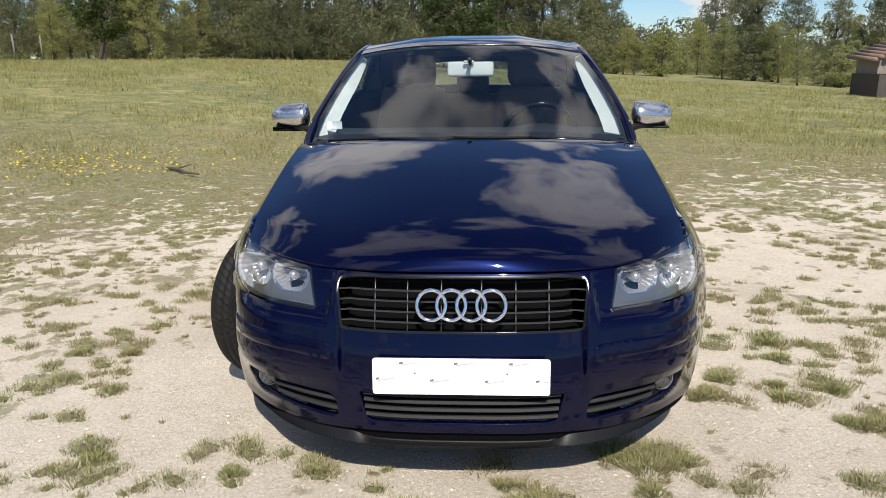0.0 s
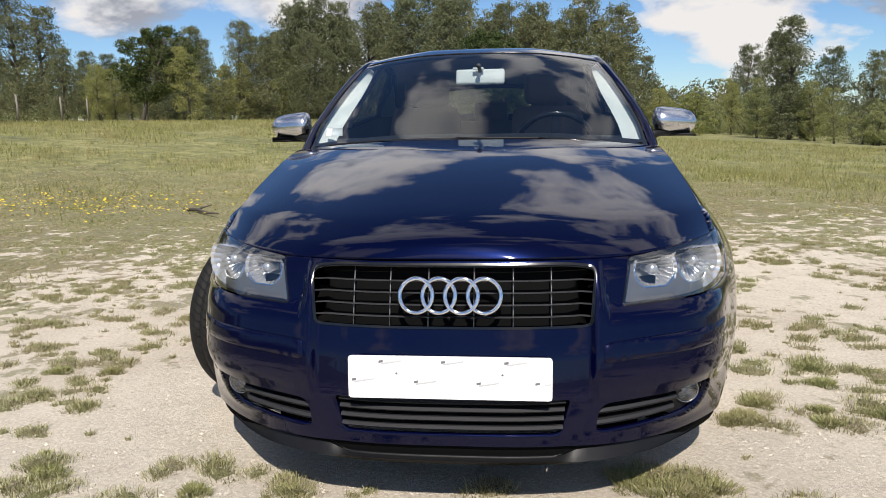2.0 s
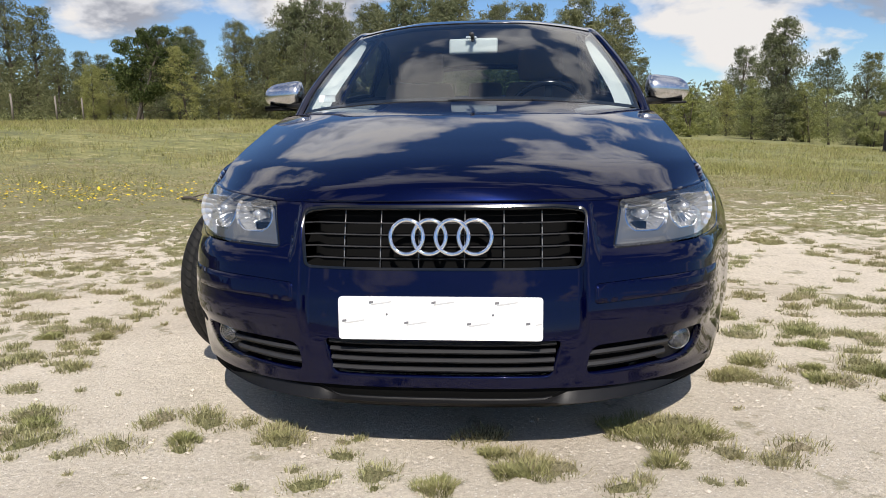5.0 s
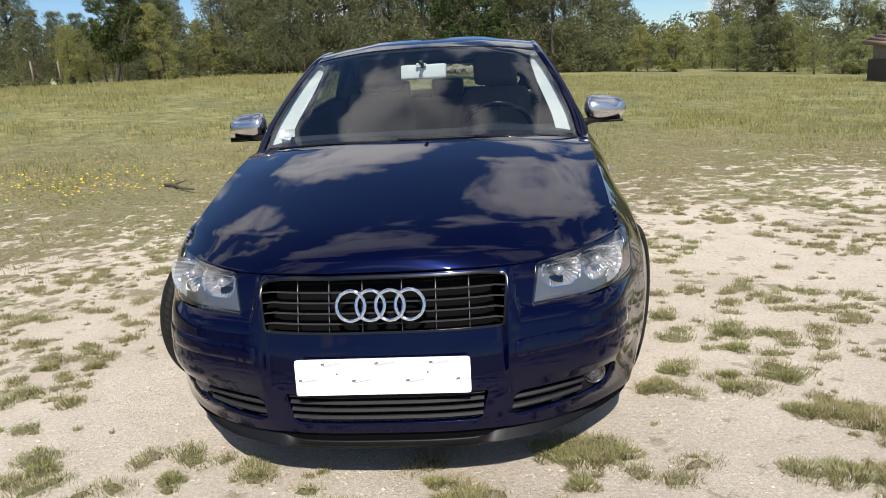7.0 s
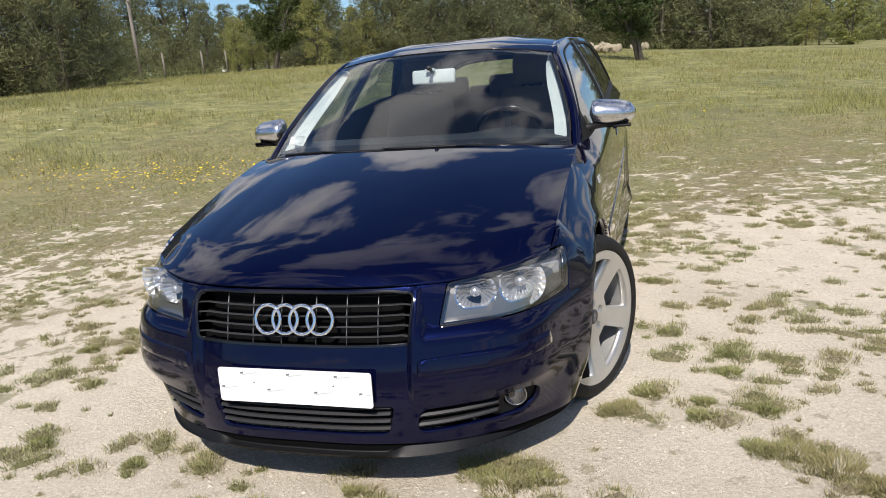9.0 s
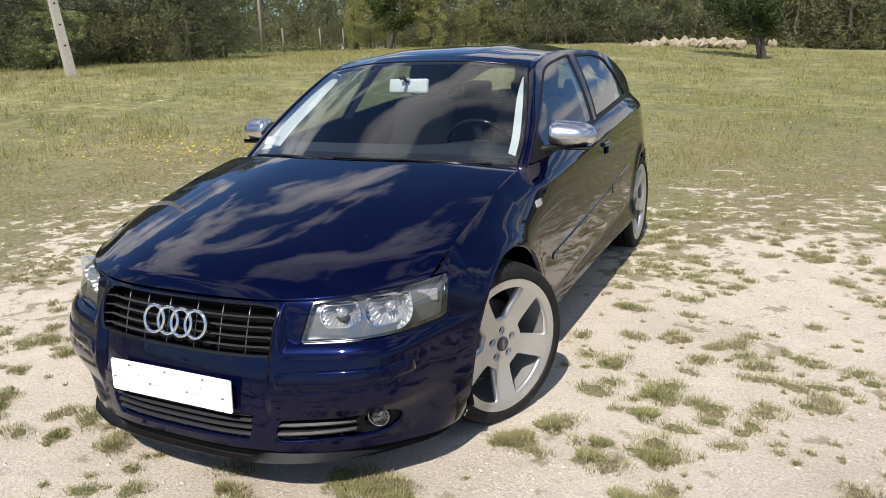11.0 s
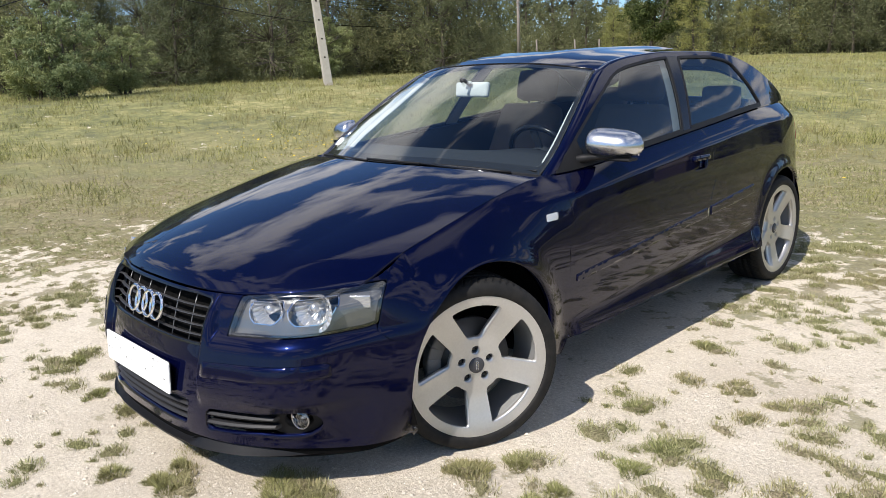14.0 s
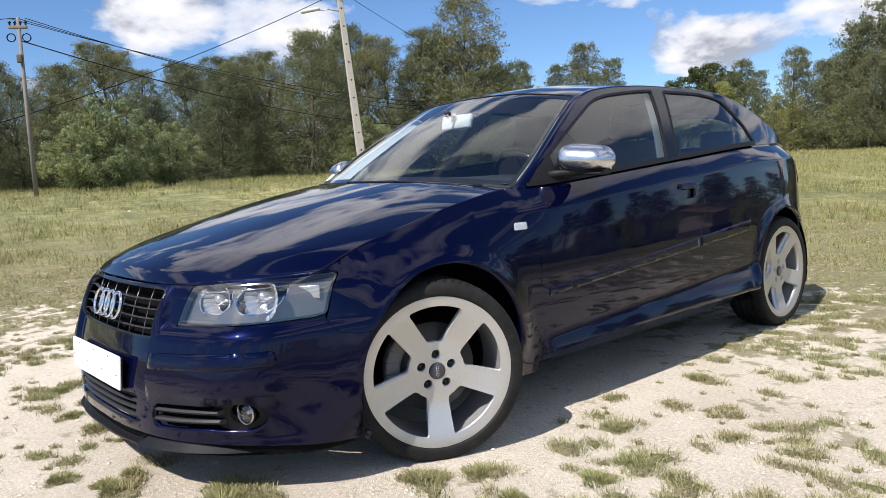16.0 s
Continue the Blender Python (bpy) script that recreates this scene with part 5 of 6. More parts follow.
size = np.r_[rng.uniform(0.45, 0.85, 2 * len(sx)), 0.14 + 0.62 * rng.uniform(0, 1, len(tx)) ** 2.0]
long_, way_ = rng.uniform(1.0, 1.8, len(cx)), rng.normal(0, 0.5, len(cx))
near_k = np.hypot(cx - 1, cy + 0.5) < 4.2
high_ = 0.004 + 0.012 * size


def on_tuft(k, r, a):
    """A place on tuft k at a share r of its radius."""
    u, v_ = r * 0.088 * size[k] * long_[k] * np.cos(a), r * 0.088 * size[k] * np.sin(a)
    return cx[k] + u * np.cos(way_[k]) - v_ * np.sin(way_[k]), cy[k] + u * np.sin(way_[k]) + v_ * np.cos(way_[k])


# the matted cushions
n_, K = len(cx), 7
kk = np.repeat(np.arange(n_), K).reshape(n_, K)
aa = np.linspace(0, 2 * math.pi, K, endpoint=False)[None, :] + rng.normal(0, 0.12, (n_, K))
jag = rng.uniform(0.35, 1.15, (n_, K))
rows = []
for r_, lift in ((0.78, -0.3), (0.45, 0.75)):
    px, py = on_tuft(kk, r_ * jag, aa)
    rows.append(np.stack([px, py, ground_z(px, py) + high_[:, None] * (lift + rng.normal(0, 0.14, (n_, K)) * (lift > 0))], -1))
top_ = np.stack([cx, cy, ground_z(cx, cy) + high_], -1)[:, None]
V = np.concatenate(rows + [top_], 1).reshape(-1, 3)
base_ = (np.arange(n_) * (2 * K + 1))[:, None]
i_, j_ = np.arange(K)[None, :], (np.arange(K)[None, :] + 1) % K
F = [np.stack([base_ + o + i_, base_ + o + j_, base_ + o + K + j_, base_ + o + K + i_], -1).reshape(-1, 4) for o in (0,)]
F = [q for f in F for q in f.tolist()] + np.stack([base_ + K + i_, base_ + K + j_, base_ + 2 * K + 0 * i_], -1).reshape(-1, 3).tolist()


def mat_nodes(t):
    geo = t.node("NewGeometry")
    where = (geo, "Position")
    fine = t.noise(where, 95.0, 5.0, 0.8)
    # dark ends of the noise put the shaded gaps between blades into colour
    green = t.mix(t.ramp(fine, [(0.36, 0.0), (0.66, 1.0)]), (0.085, 0.090, 0.034), (0.42, 0.41, 0.20))
    straw = t.mix(t.ramp(fine, [(0.36, 0.0), (0.66, 1.0)]), (0.16, 0.13, 0.075), (0.62, 0.53, 0.37))
    dry = t.math("ADD", t.math("MULTIPLY", (geo, "Random Per Island"), 0.5), t.noise(where, 0.7, 4.0, 0.6))
    b = t.node("Bump", inp={"Strength": 1.0, "Distance": 0.02, "Height": fine})
    return t.node("BsdfPrincipled", inp={"Base Color": t.mix(t.ramp(dry, [(0.60, 0.0), (0.95, 0.9)]), green, straw), "Roughness": 0.9, "Specular IOR Level": 0.1, "Normal": (b, 0)})


tagged(mesh_ob("grass_cushions", V, F, material("matted_grass", mat_nodes)), "low matted cushions of grass and straw", "grass", kind="stuff")
count = (np.where(near_k, 380, 50) * size ** 1.5 * rng.uniform(0.7, 1.3, len(cx))).astype(int) + 8
rep_ = np.repeat(np.arange(len(cx)), count)
a_, r_ = rng.uniform(0, 2 * math.pi, len(rep_)), np.sqrt(rng.uniform(0, 1, len(rep_))) * rng.uniform(0.7, 1.15, len(rep_))
bx, by = on_tuft(rep_, r_, a_)
tall_ = (0.5 + 0.5 * size[rep_]) * (0.010 + 0.030 * rng.uniform(0, 1, len(rep_)) ** 2)
lift_ = high_[rep_] * np.clip(1 - r_ ** 2, 0, 1) * 0.8
for name, pick, segs, wide_ in (("grass_tufts", near_k[rep_], 2, 1.0), ("grass_patches", ~near_k[rep_], 1, 2.0)):
    v, f = blades(bx[pick], by[pick], tall_[pick], rng.uniform(0.0016, 0.0034, pick.sum()) * wide_, rng.uniform(0.45, 0.985, pick.sum()), segs, lift_[pick], (a_ + way_[rep_] + rng.normal(0, 0.9, len(rep_)))[pick])
    tagged(mesh_ob(name, v, f, TUFT), "low tufts of grass growing through the dirt", "grass", kind="stuff")

# the fuller tufts: place and radius
LUSH = material("lush_tuft", blade_nodes((0.070, 0.090, 0.026), (0.40, 0.42, 0.165)))
FULL = [(0.60, -0.70, 0.15), (0.50, -0.64, 0.11), (0.72, -0.66, 0.10), (0.58, -0.84, 0.07), (1.50, -0.40, 0.13), (1.60, -0.48, 0.17), (1.72, -0.58, 0.15), (1.40, -0.39, 0.09), (1.38, -0.80, 0.13), (1.52, -0.84, 0.14),
        (0.96, -0.15, 0.085), (1.04, -0.03, 0.075), (1.45, -0.12, 0.085), (1.24, -0.08, 0.06), (1.22, -0.19, 0.07), (0.92, -0.19, 0.07), (1.36, 0.37, 0.085), (1.13, 0.60, 0.075), (1.35, 0.19, 0.085), (1.04, 1.36, 0.07),
        (-1.23, -0.71, 0.085), (-0.74, -0.78, 0.065), (-0.47, -0.76, 0.04), (0.23, -0.91, 0.09), (0.0, -1.01, 0.08), (0.13, -0.82, 0.05), (0.17, -0.92, 0.06), (-1.52, 0.17, 0.07), (-1.75, 0.17, 0.08)]
fx_, fy_, fr_ = np.array(FULL).T
fr_ = fr_ * 0.72
rep_ = np.repeat(np.arange(len(FULL)), (420 + 15000 * fr_ ** 1.25).astype(int))
way2 = rng.uniform(0, 2 * math.pi, len(rep_))
out_ = np.sqrt(rng.uniform(0, 1, len(rep_))) * fr_[rep_] * (0.8 + 0.25 * np.sin(way2 * 3 + rep_))
bx, by = fx_[rep_] + out_ * np.cos(way2) * 1.15, fy_[rep_] + out_ * np.sin(way2)
v, f = blades(bx, by, rng.uniform(0.012, 0.042, len(rep_)) * (0.62 + 3.2 * fr_[rep_]), rng.uniform(0.0014, 0.0028, len(rep_)), np.clip(0.48 + 0.55 * out_ / fr_[rep_] * rng.uniform(0.5, 1.2, len(rep_)), 0.1, 0.97), 2,
              0.0, way2 + rng.normal(0, 0.7, len(rep_)))
tagged(mesh_ob("lush_grass", v, f, LUSH), "thick curling green grass tufts on the dirt", "grass", kind="stuff")

# taller meadow grass, thinner with distance
rad = 3.5 + 46 * rng.uniform(0, 1, 120000) ** 1.35
ang = rng.uniform(radians(-35), radians(215), 120000)
mx, my = rad * np.cos(ang) + 0.5, rad * np.sin(ang)
g = meadow(mx, my)
clump = np.array([noise.fractal(Vector((a * 0.55, b * 0.55, 5.0)), 0.8, 2.0, 4) for a, b in zip(mx, my)])
keep = (rng.uniform(0, 1, len(mx)) < np.clip((g - 0.52) * 1.8, 0, 1) * np.clip(0.75 + 1.3 * clump, 0.25, 1)) & ~under_car(mx, my)
mx, my, rad, g, clump = mx[keep], my[keep], rad[keep], g[keep], clump[keep]
rep = np.repeat(np.arange(len(mx)), 8)
grow_k = 0.65 + rad[rep] / 16
bx, by = mx[rep] + rng.normal(0, 0.05, len(rep)) * grow_k, my[rep] + rng.normal(0, 0.05, len(rep)) * grow_k
tall_k = np.clip((rad[rep] - 4.5) / 5, 0, 1) * np.clip(0.6 + 1.6 * clump[rep], 0.15, 1.6)
v, f = blades(bx, by, rng.uniform(0.02, 0.075, len(rep)) * (0.5 + 0.5 * g[rep]) * (0.8 + 0.2 * grow_k) * (1 + 1.3 * tall_k), rng.uniform(0.004, 0.008, len(rep)) * grow_k, rng.uniform(0.15, 0.9, len(rep)), 1)
tagged(mesh_ob("meadow_grass", v, f, MEADOW), "dry green meadow grass", "grass", kind="stuff")

YELLOW = plain("yellow_petals", (0.75, 0.55, 0.02), 0.6)
fx, fy = [], []
for cx_, cy_, sx_, sy_, n in ((-5.6, 5.2, 0.9, 0.45, 230), (-4.3, 5.0, 0.6, 0.4, 150), (-4.0, 5.8, 0.9, 0.5, 70), (-7.0, 4.6, 1.2, 0.6, 150), (2.5, 9.0, 3.0, 2.0, 40)):
    fx += list(rng.normal(cx_, sx_, n)), ; fy += list(rng.normal(cy_, sy_, n)),
fx, fy = np.concatenate([np.ravel(a) for a in fx]), np.concatenate([np.ravel(a) for a in fy])
V, F = [], []
for x, y in zip(fx, fy):
    z, r, o = float(ground_z(x, y)) + rng.uniform(0.09, 0.18), rng.uniform(0.009, 0.018), len(V)
    lean_ = Matrix.Rotation(rng.uniform(0, 0.6), 3, Vector((rng.normal(), rng.normal(), 0.01)).normalized())
    V.append(Vector((x, y, z - r * 0.3)))
    V += [Vector((x, y, z)) + lean_ @ Vector((r * math.cos(a), r * math.sin(a), 0)) for a in np.linspace(0, 2 * math.pi, 7)[:-1]]
    F += [(o, o + 1 + i, o + 1 + (i + 1) % 6) for i in range(6)]
tagged(mesh_ob("yellow_flowers", V, F, YELLOW), "small yellow meadow flowers", "flowers", kind="stuff")

STONE = plain("pale_stone", (0.58, 0.51, 0.42), 0.9, grain=0.35, scale=12)
V, F = [], []
for k in range(14000):
    x, y = (rng.uniform(-5, 7), rng.uniform(-4, 6)) if k < 5000 else (rng.uniform(-2.6, 3.0), rng.uniform(-1.5, 2.2))
    if under_car(x, y) and rng.uniform() < 0.7:
        continue
    r = 0.0020 + 0.008 * rng.uniform() ** 5
    c, o = Vector((x, y, float(ground_z(x, y)) + r * 0.25)), len(V)
    V += [c + Vector(d) * r * rng.uniform(0.7, 1.4) for d in ((1, 0, 0), (0, 1, 0), (-1, 0, 0), (0, -1, 0), (0, 0, 0.5))]
    F += [(o, o + 1, o + 4), (o + 1, o + 2, o + 4), (o + 2, o + 3, o + 4), (o + 3, o, o + 4)]
tagged(mesh_ob("pebbles", V, F, STONE, smooth=False), "small pale pebbles strewn on the dirt", "pebbles", kind="stuff")

BARK = plain("bark", (0.085, 0.070, 0.055), 0.95, grain=0.3, scale=14, bump=0.6)
stick = thing("fallen_branch", "dead dark branch lying in the grass", "branch", at=(-3.45, 5.35, 0.03))
bm = bmesh.new()
tube(bm, [(-0.12, 0.12, 0.0), (0.05, -0.02, 0.02), (0.25, -0.24, 0.01), (0.45, -0.40, 0.02)], [0.022, 0.02, 0.015, 0.008], 7)
tube(bm, [(0.05, -0.02, 0.02), (0.22, -0.02, 0.07)], [0.012, 0.005], 6)
part("bough", bm, BARK, stick)


# ---- trees ----
rng = np.random.default_rng(23)
def leaf_nodes(low, high):
    def build(t):
        geo = t.node("NewGeometry")
        rnd = (t.node("ObjectInfo"), "Random")
        col = t.mix((geo, "Random Per Island"), low, high)
        tint = t.mix(rnd, (0.82, 0.86, 0.85), (1.18, 1.10, 0.95))
        col = t.mix(1.0, col, tint, "MULTIPLY")
        d = t.node("BsdfPrincipled", inp={"Base Color": col, "Roughness": 0.7, "Specular IOR Level": 0.12})
        s = t.node("BsdfTranslucent", inp={0: col})
        return t.node("MixShader", inp={0: 0.34, 1: (d, 0), 2: (s, 0)})
    return build


PINE = material("pine_needles", leaf_nodes((0.104, 0.117, 0.060), (0.222, 0.235, 0.135)))
OLIVE = material("grey_green_leaves", leaf_nodes((0.150, 0.182, 0.080), (0.36, 0.40, 0.21)))
OAK = material("dark_oak_leaves", leaf_nodes((0.032, 0.050, 0.018), (0.120, 0.150, 0.055)))
YOUNG = material("young_leaves", leaf_nodes((0.18, 0.195, 0.070), (0.40, 0.40, 0.165)))


BUSHY = material("bush_leaves", leaf_nodes((0.17, 0.19, 0.06), (0.42, 0.42, 0.16)))


def crown(centres, radii, per, leaf, wide):
    """Leaf faces that lie like a loose shell round clump centres."""
    n = len(centres) * per
    c = np.repeat(centres, per, 0)
    d = rng.normal(size=(n, 3))
    d /= np.linalg.norm(d, axis=1)[:, None]
    p = c + d * (np.repeat(radii, per) * rng.uniform(0.15, 1.0, n) ** 0.6)[:, None] * (1, 1, 0.75)
    way = np.cross(d, rng.normal(size=(n, 3)))
    way /= np.linalg.norm(way, axis=1)[:, None] + 1e-9
    side = np.cross(d, way) + rng.normal(size=(n, 3)) * 0.38
    way = way + rng.normal(size=(n, 3)) * 0.38 + (0, 0, 0.15)
    way /= np.linalg.norm(way, axis=1)[:, None]
    side /= np.linalg.norm(side, axis=1)[:, None] + 1e-9
    l_, w_ = leaf * rng.uniform(0.6, 1.3, n)[:, None], wide * rng.uniform(0.7, 1.3, n)[:, None]
    v = np.stack([p - way * l_ / 2, p + side * w_ / 2, p + way * l_ / 2, p - side * w_ / 2], 1).reshape(-1, 3)
    return v, np.arange(4 * n).reshape(n, 4).tolist()


def tree(name, label, high, shape, mat, clumps, per, leaf, wide, bare, stems=1, spread=1.0, group="", limbs=False, lobe_n=64):
    """A tree at the origin: tapered trunk, limbs to the clumps, crown of leaf faces."""
    root = thing(name, label, "tree", group)
    bm = bmesh.new()
    cents, rads = [], []
    for s_ in range(stems):
        lean_ = rng.normal(0, 0.10 + 0.10 * (stems > 1), 2)
        spine = [Vector((lean_[0] * h * high + rng.normal(0, 0.02) * high * h * 0.6 + 0.25 * s_ * (stems > 1), lean_[1] * h * high + rng.normal(0, 0.02) * high * h * 0.6, h * high)) for h in np.linspace(0, 0.97, 8)]
        spine[0].z = -0.25
        r0 = 0.011 * high + 0.03
        tube(bm, spine, [r0 * (1.25 - 1.15 * k / 7) if k else r0 * 1.6 for k in range(8)], 8)
        lobes = [(bare + (1 - bare) * rng.uniform(0, 1) ** 1.15, rng.uniform(0, 2 * math.pi), rng.uniform(0.2, 1.0) ** 0.5) for _ in range(lobe_n)] + [(0.93, 0, 0.1)]
        for _ in range(clumps // stems):
            h, a, q = lobes[rng.integers(len(lobes))]
            h, a, q = float(np.clip(h + rng.normal(0, 0.06), bare * 0.8, 1)), a + rng.normal(0, 0.35), max(0.0, q + rng.normal(0, 0.16))
            w_ = shape(max(0.0, (h - bare) / (1 - bare))) * spread
            at_ = spine[0].lerp(spine[7], min(1, h)) if h > 0.98 else spine[min(6, int(h * 7.2))].lerp(spine[min(7, int(h * 7.2) + 1)], (h * 7.2) % 1)
            c = Vector((at_.x + math.cos(a) * w_ * q * high, at_.y + math.sin(a) * w_ * q * high, h * high))
            cents.append(c), rads.append(high * 0.074 * rng.uniform(0.6, 1.5) * (1.15 - 0.5 * h))
            if rng.uniform() < 0.16:
                foot = spine[max(1, min(6, int(h * 6.2)))]
                limb = bmesh.new() if limbs else bm
                tube(limb, [foot, foot.lerp(c, 0.55) + Vector((0, 0, -0.03 * high)), c], [r0 * 0.28, r0 * 0.18, r0 * 0.06], 5)
                if limbs:
                    part("limb", limb, BARK, root)
    part("trunk", bm, BARK, root)
    v, f = crown(np.array([tuple(c) for c in cents]), np.array(rads), per, leaf, wide)
    mesh_ob("crown", v, f, mat, root, smooth=False)
    return root


cone = lambda h: 0.34 * (1 - 0.90 * h) ** 0.62 * min(1.0, 0.6 + 6 * h)
tall = lambda h: 0.25 * math.sin(math.pi * min(1, 0.15 + 0.77 * h)) ** 0.7
ball = lambda h: 0.42 * math.sqrt(max(0.02, 1 - (2 * h - 0.95) ** 2))
pines = "pines round the meadow"
kinds = {
    "pine_a": tree("pine", "grey-green pine with a ragged rounded crown", 7.0, cone, PINE, 440, 48, 0.15, 0.040, 0.05, spread=1.2, group=pines, lobe_n=120),
    "pine_b": tree("pine", "grey-green pine with a ragged rounded crown", 7.0, cone, PINE, 420, 48, 0.15, 0.040, 0.08, spread=1.2, group=pines, lobe_n=120),
    "pine_c": tree("pine", "tall pine with a ragged open crown", 8.5, tall, PINE, 300, 30, 0.24, 0.06, 0.14, group=pines),
    "pine_d": tree("pine", "grey-green pine with a ragged rounded crown", 7.0, cone, PINE, 300, 30, 0.22, 0.055, 0.05, group=pines),
    "slim": tree("poplar", "slender light green tree with an upright crown", 6.0, tall, YOUNG, 260, 32, 0.15, 0.055, 0.08, group="slender trees"),
    "bush": tree("bush", "round bright yellow-green bush at the wood's edge", 4.0, ball, BUSHY, 190, 60, 0.14, 0.07, 0.02, stems=2, group="bushes"),
    "olive": tree("olive_tree", "broad bushy tree with grey-green leaves", 4.4, ball, OLIVE, 260, 80, 0.12, 0.065, 0.10, stems=3, group="bushy trees"),
    "oak": tree("oak", "round dark green oak on a short forked trunk", 4.6, ball, OAK, 260, 70, 0.12, 0.07, 0.30, stems=2, spread=0.85, group="round oaks", limbs=True),
}
HIGH = {"pine_a": 7.0, "pine_b": 7.0, "pine_c": 8.5, "pine_d": 7.0, "slim": 6.0, "bush": 4.0, "olive": 4.4, "oak": 4.6}
skyline = curve((-104, 7.5), (-78, 8.3), (-75, 7.5), (-72, 7.6), (-69, 9.7), (-66, 7.6), (-62, 8.4), (-60, 10.2), (-57, 9.8), (-53.5, 11.4), (-51, 9.8), (-47, 12.6), (-45, 11), (-42, 8.6), (-38, 7.6), (-35, 7.1), (-33, 4.8),
                (-28, 5.2), (-25, 5.5), (-21, 6), (-19.4, 5.6), (-18, 7.8), (-15.4, 8.9), (-13.4, 7.6), (-12, 7.4), (-10.4, 9.0), (-8, 9.9), (-5.4, 9.6), (-4.2, 8.4), (-2, 8.0), (2.6, 7.2), (5.0, 8.2), (6.6, 7.0), (8, 4.4), (11, 3.4), (13.7, 3.4), (16, 4.1), (17.8, 5.3), (20.6, 3.9), (23, 3.3), (27, 4.2), (40, 5))
used = set()


def plant(kind, x, y, scale, turn=None, stretch=1.0):
    m = pose(x, y, float(ground_z(x, y)) - 0.02, 0, 0, rng.uniform(0, 360) if turn is None else turn) @ Matrix.Diagonal((scale, scale, scale * stretch, 1))
    if kind in used:
        copy_thing(kinds[kind], m)
    else:
        kinds[kind].matrix_basis = m
        used.add(kind)


def polar(az, d):
    return 1.2 + d * math.sin(radians(az)), -2.4 + d * math.cos(radians(az))


# single trees of the meadow
rng = np.random.default_rng(31)
plant("oak", -23.7, 43.3, 1.28, 30)
plant("slim", -20.6, 44.0, 0.76)
plant("slim", -29.5, 48.5, 0.86)
plant("slim", -30.5, 50.5, 0.8)
plant("oak", 0.38, 36.75, 0.90, 120)
plant("bush", 15.6, 62.2, 0.98)
# the wood's edge: bearing, distance, kinds, height
for az0, az1, step, d0, d1, names, s0, s1 in (
        (-104, -84, 3.0, 26, 31, "pine_a pine_b olive", 0.85, 1.05), (-84, -62, 2.4, 28, 33, "pine_a pine_b pine_a", 1.0, 1.50),
        (-62, -50, 2.2, 30, 35, "pine_a pine_b pine_a", 1.1, 1.50), (-50, -41, 2.0, 34, 40, "pine_a pine_b pine_a", 1.0, 1.25),
        (-88, -50, 2.2, 36, 44, "pine_a pine_b pine_a", 1.15, 1.60), (-41, -30, 1.7, 62, 75, "pine_d slim pine_d", 0.7, 1.0),
        (-31, -17, 1.15, 58, 68, "slim pine_d slim", 0.75, 1.0), (-19, -4, 1.0, 54, 64, "pine_c pine_d pine_d", 0.65, 0.92),
        (-32, 4, 1.5, 68, 80, "pine_c pine_d", 0.65, 0.9), (-4, 11, 1.1, 60, 72, "pine_c pine_d slim pine_d", 0.65, 0.92),
        (10, 19, 1.3, 84, 98, "pine_d slim olive", 0.7, 1.0), (17, 38, 1.0, 60, 74, "pine_b pine_d slim pine_a olive", 0.75, 1.0),
        (8, 40, 1.6, 90, 110, "pine_c pine_d", 0.75, 1.0)):
    names, az = names.split(), az0
    while az < az1:
        d, b_ = rng.uniform(d0, d1), az + rng.uniform(-0.4, 0.4) * step
        x, y = polar(b_, d)
        kind = names[rng.integers(len(names))]
        top = 1.1 + d * math.tan(radians(float(skyline(b_)))) - float(ground_z(x, y))
        size_ = top / HIGH[kind] * rng.uniform(s0 * 1.22, s1 * 1.14) * (0.7 if kind == "olive" else 1.0) * (0.99 if az < -41 else 0.87)
        thin = min(1.0, (1.25 / size_) ** 0.45)
        plant(kind, x, y, size_ * thin, stretch=1 / thin)
        az += step * rng.uniform(0.75, 1.25)
for az, d, sc in ((-71.4, 21.0, 0.62), (-69.2, 20.6, 0.72), (-65.6, 22, 0.55), (-52, 30, 0.7), (14, 82, 0.9), (27, 60, 0.8), (33, 58, 1.0), (9, 66, 0.7)):
    plant("olive", *polar(az, d), sc)
# the tall pines beside the lamp post
for az, d, sc, turn in ((-44.2, 36, 1.16, 40), (-46.6, 37, 0.98, 150), (-42.3, 38, 0.86, 260)):
    plant("pine_a", *polar(az, d), sc / kinds["pine_a"].scale.x, turn)

# low scrub under the wood's edge
V, F = [], []
sc = []
for az in np.arange(-100, 40, 0.55):
    d = float(np.interp(az, (-100, -60, -46, -40, -31, -4, 8, 14, 22, 40), (30, 31, 33, 42, 60, 57, 64, 80, 64, 60))) + rng.uniform(-1.0, 6)
    x, y = polar(az, d)
    sc.append((x, y, float(ground_z(x, y)) + 0.25, rng.uniform(0.5, 1.15)))
sc = np.array(sc)
v, f = crown(sc[:, :3], sc[:, 3], 110, 0.13, 0.035)
tagged(mesh_ob("undergrowth", v, f, OLIVE, smooth=False), "low green scrub along the wood", "scrub", kind="stuff")

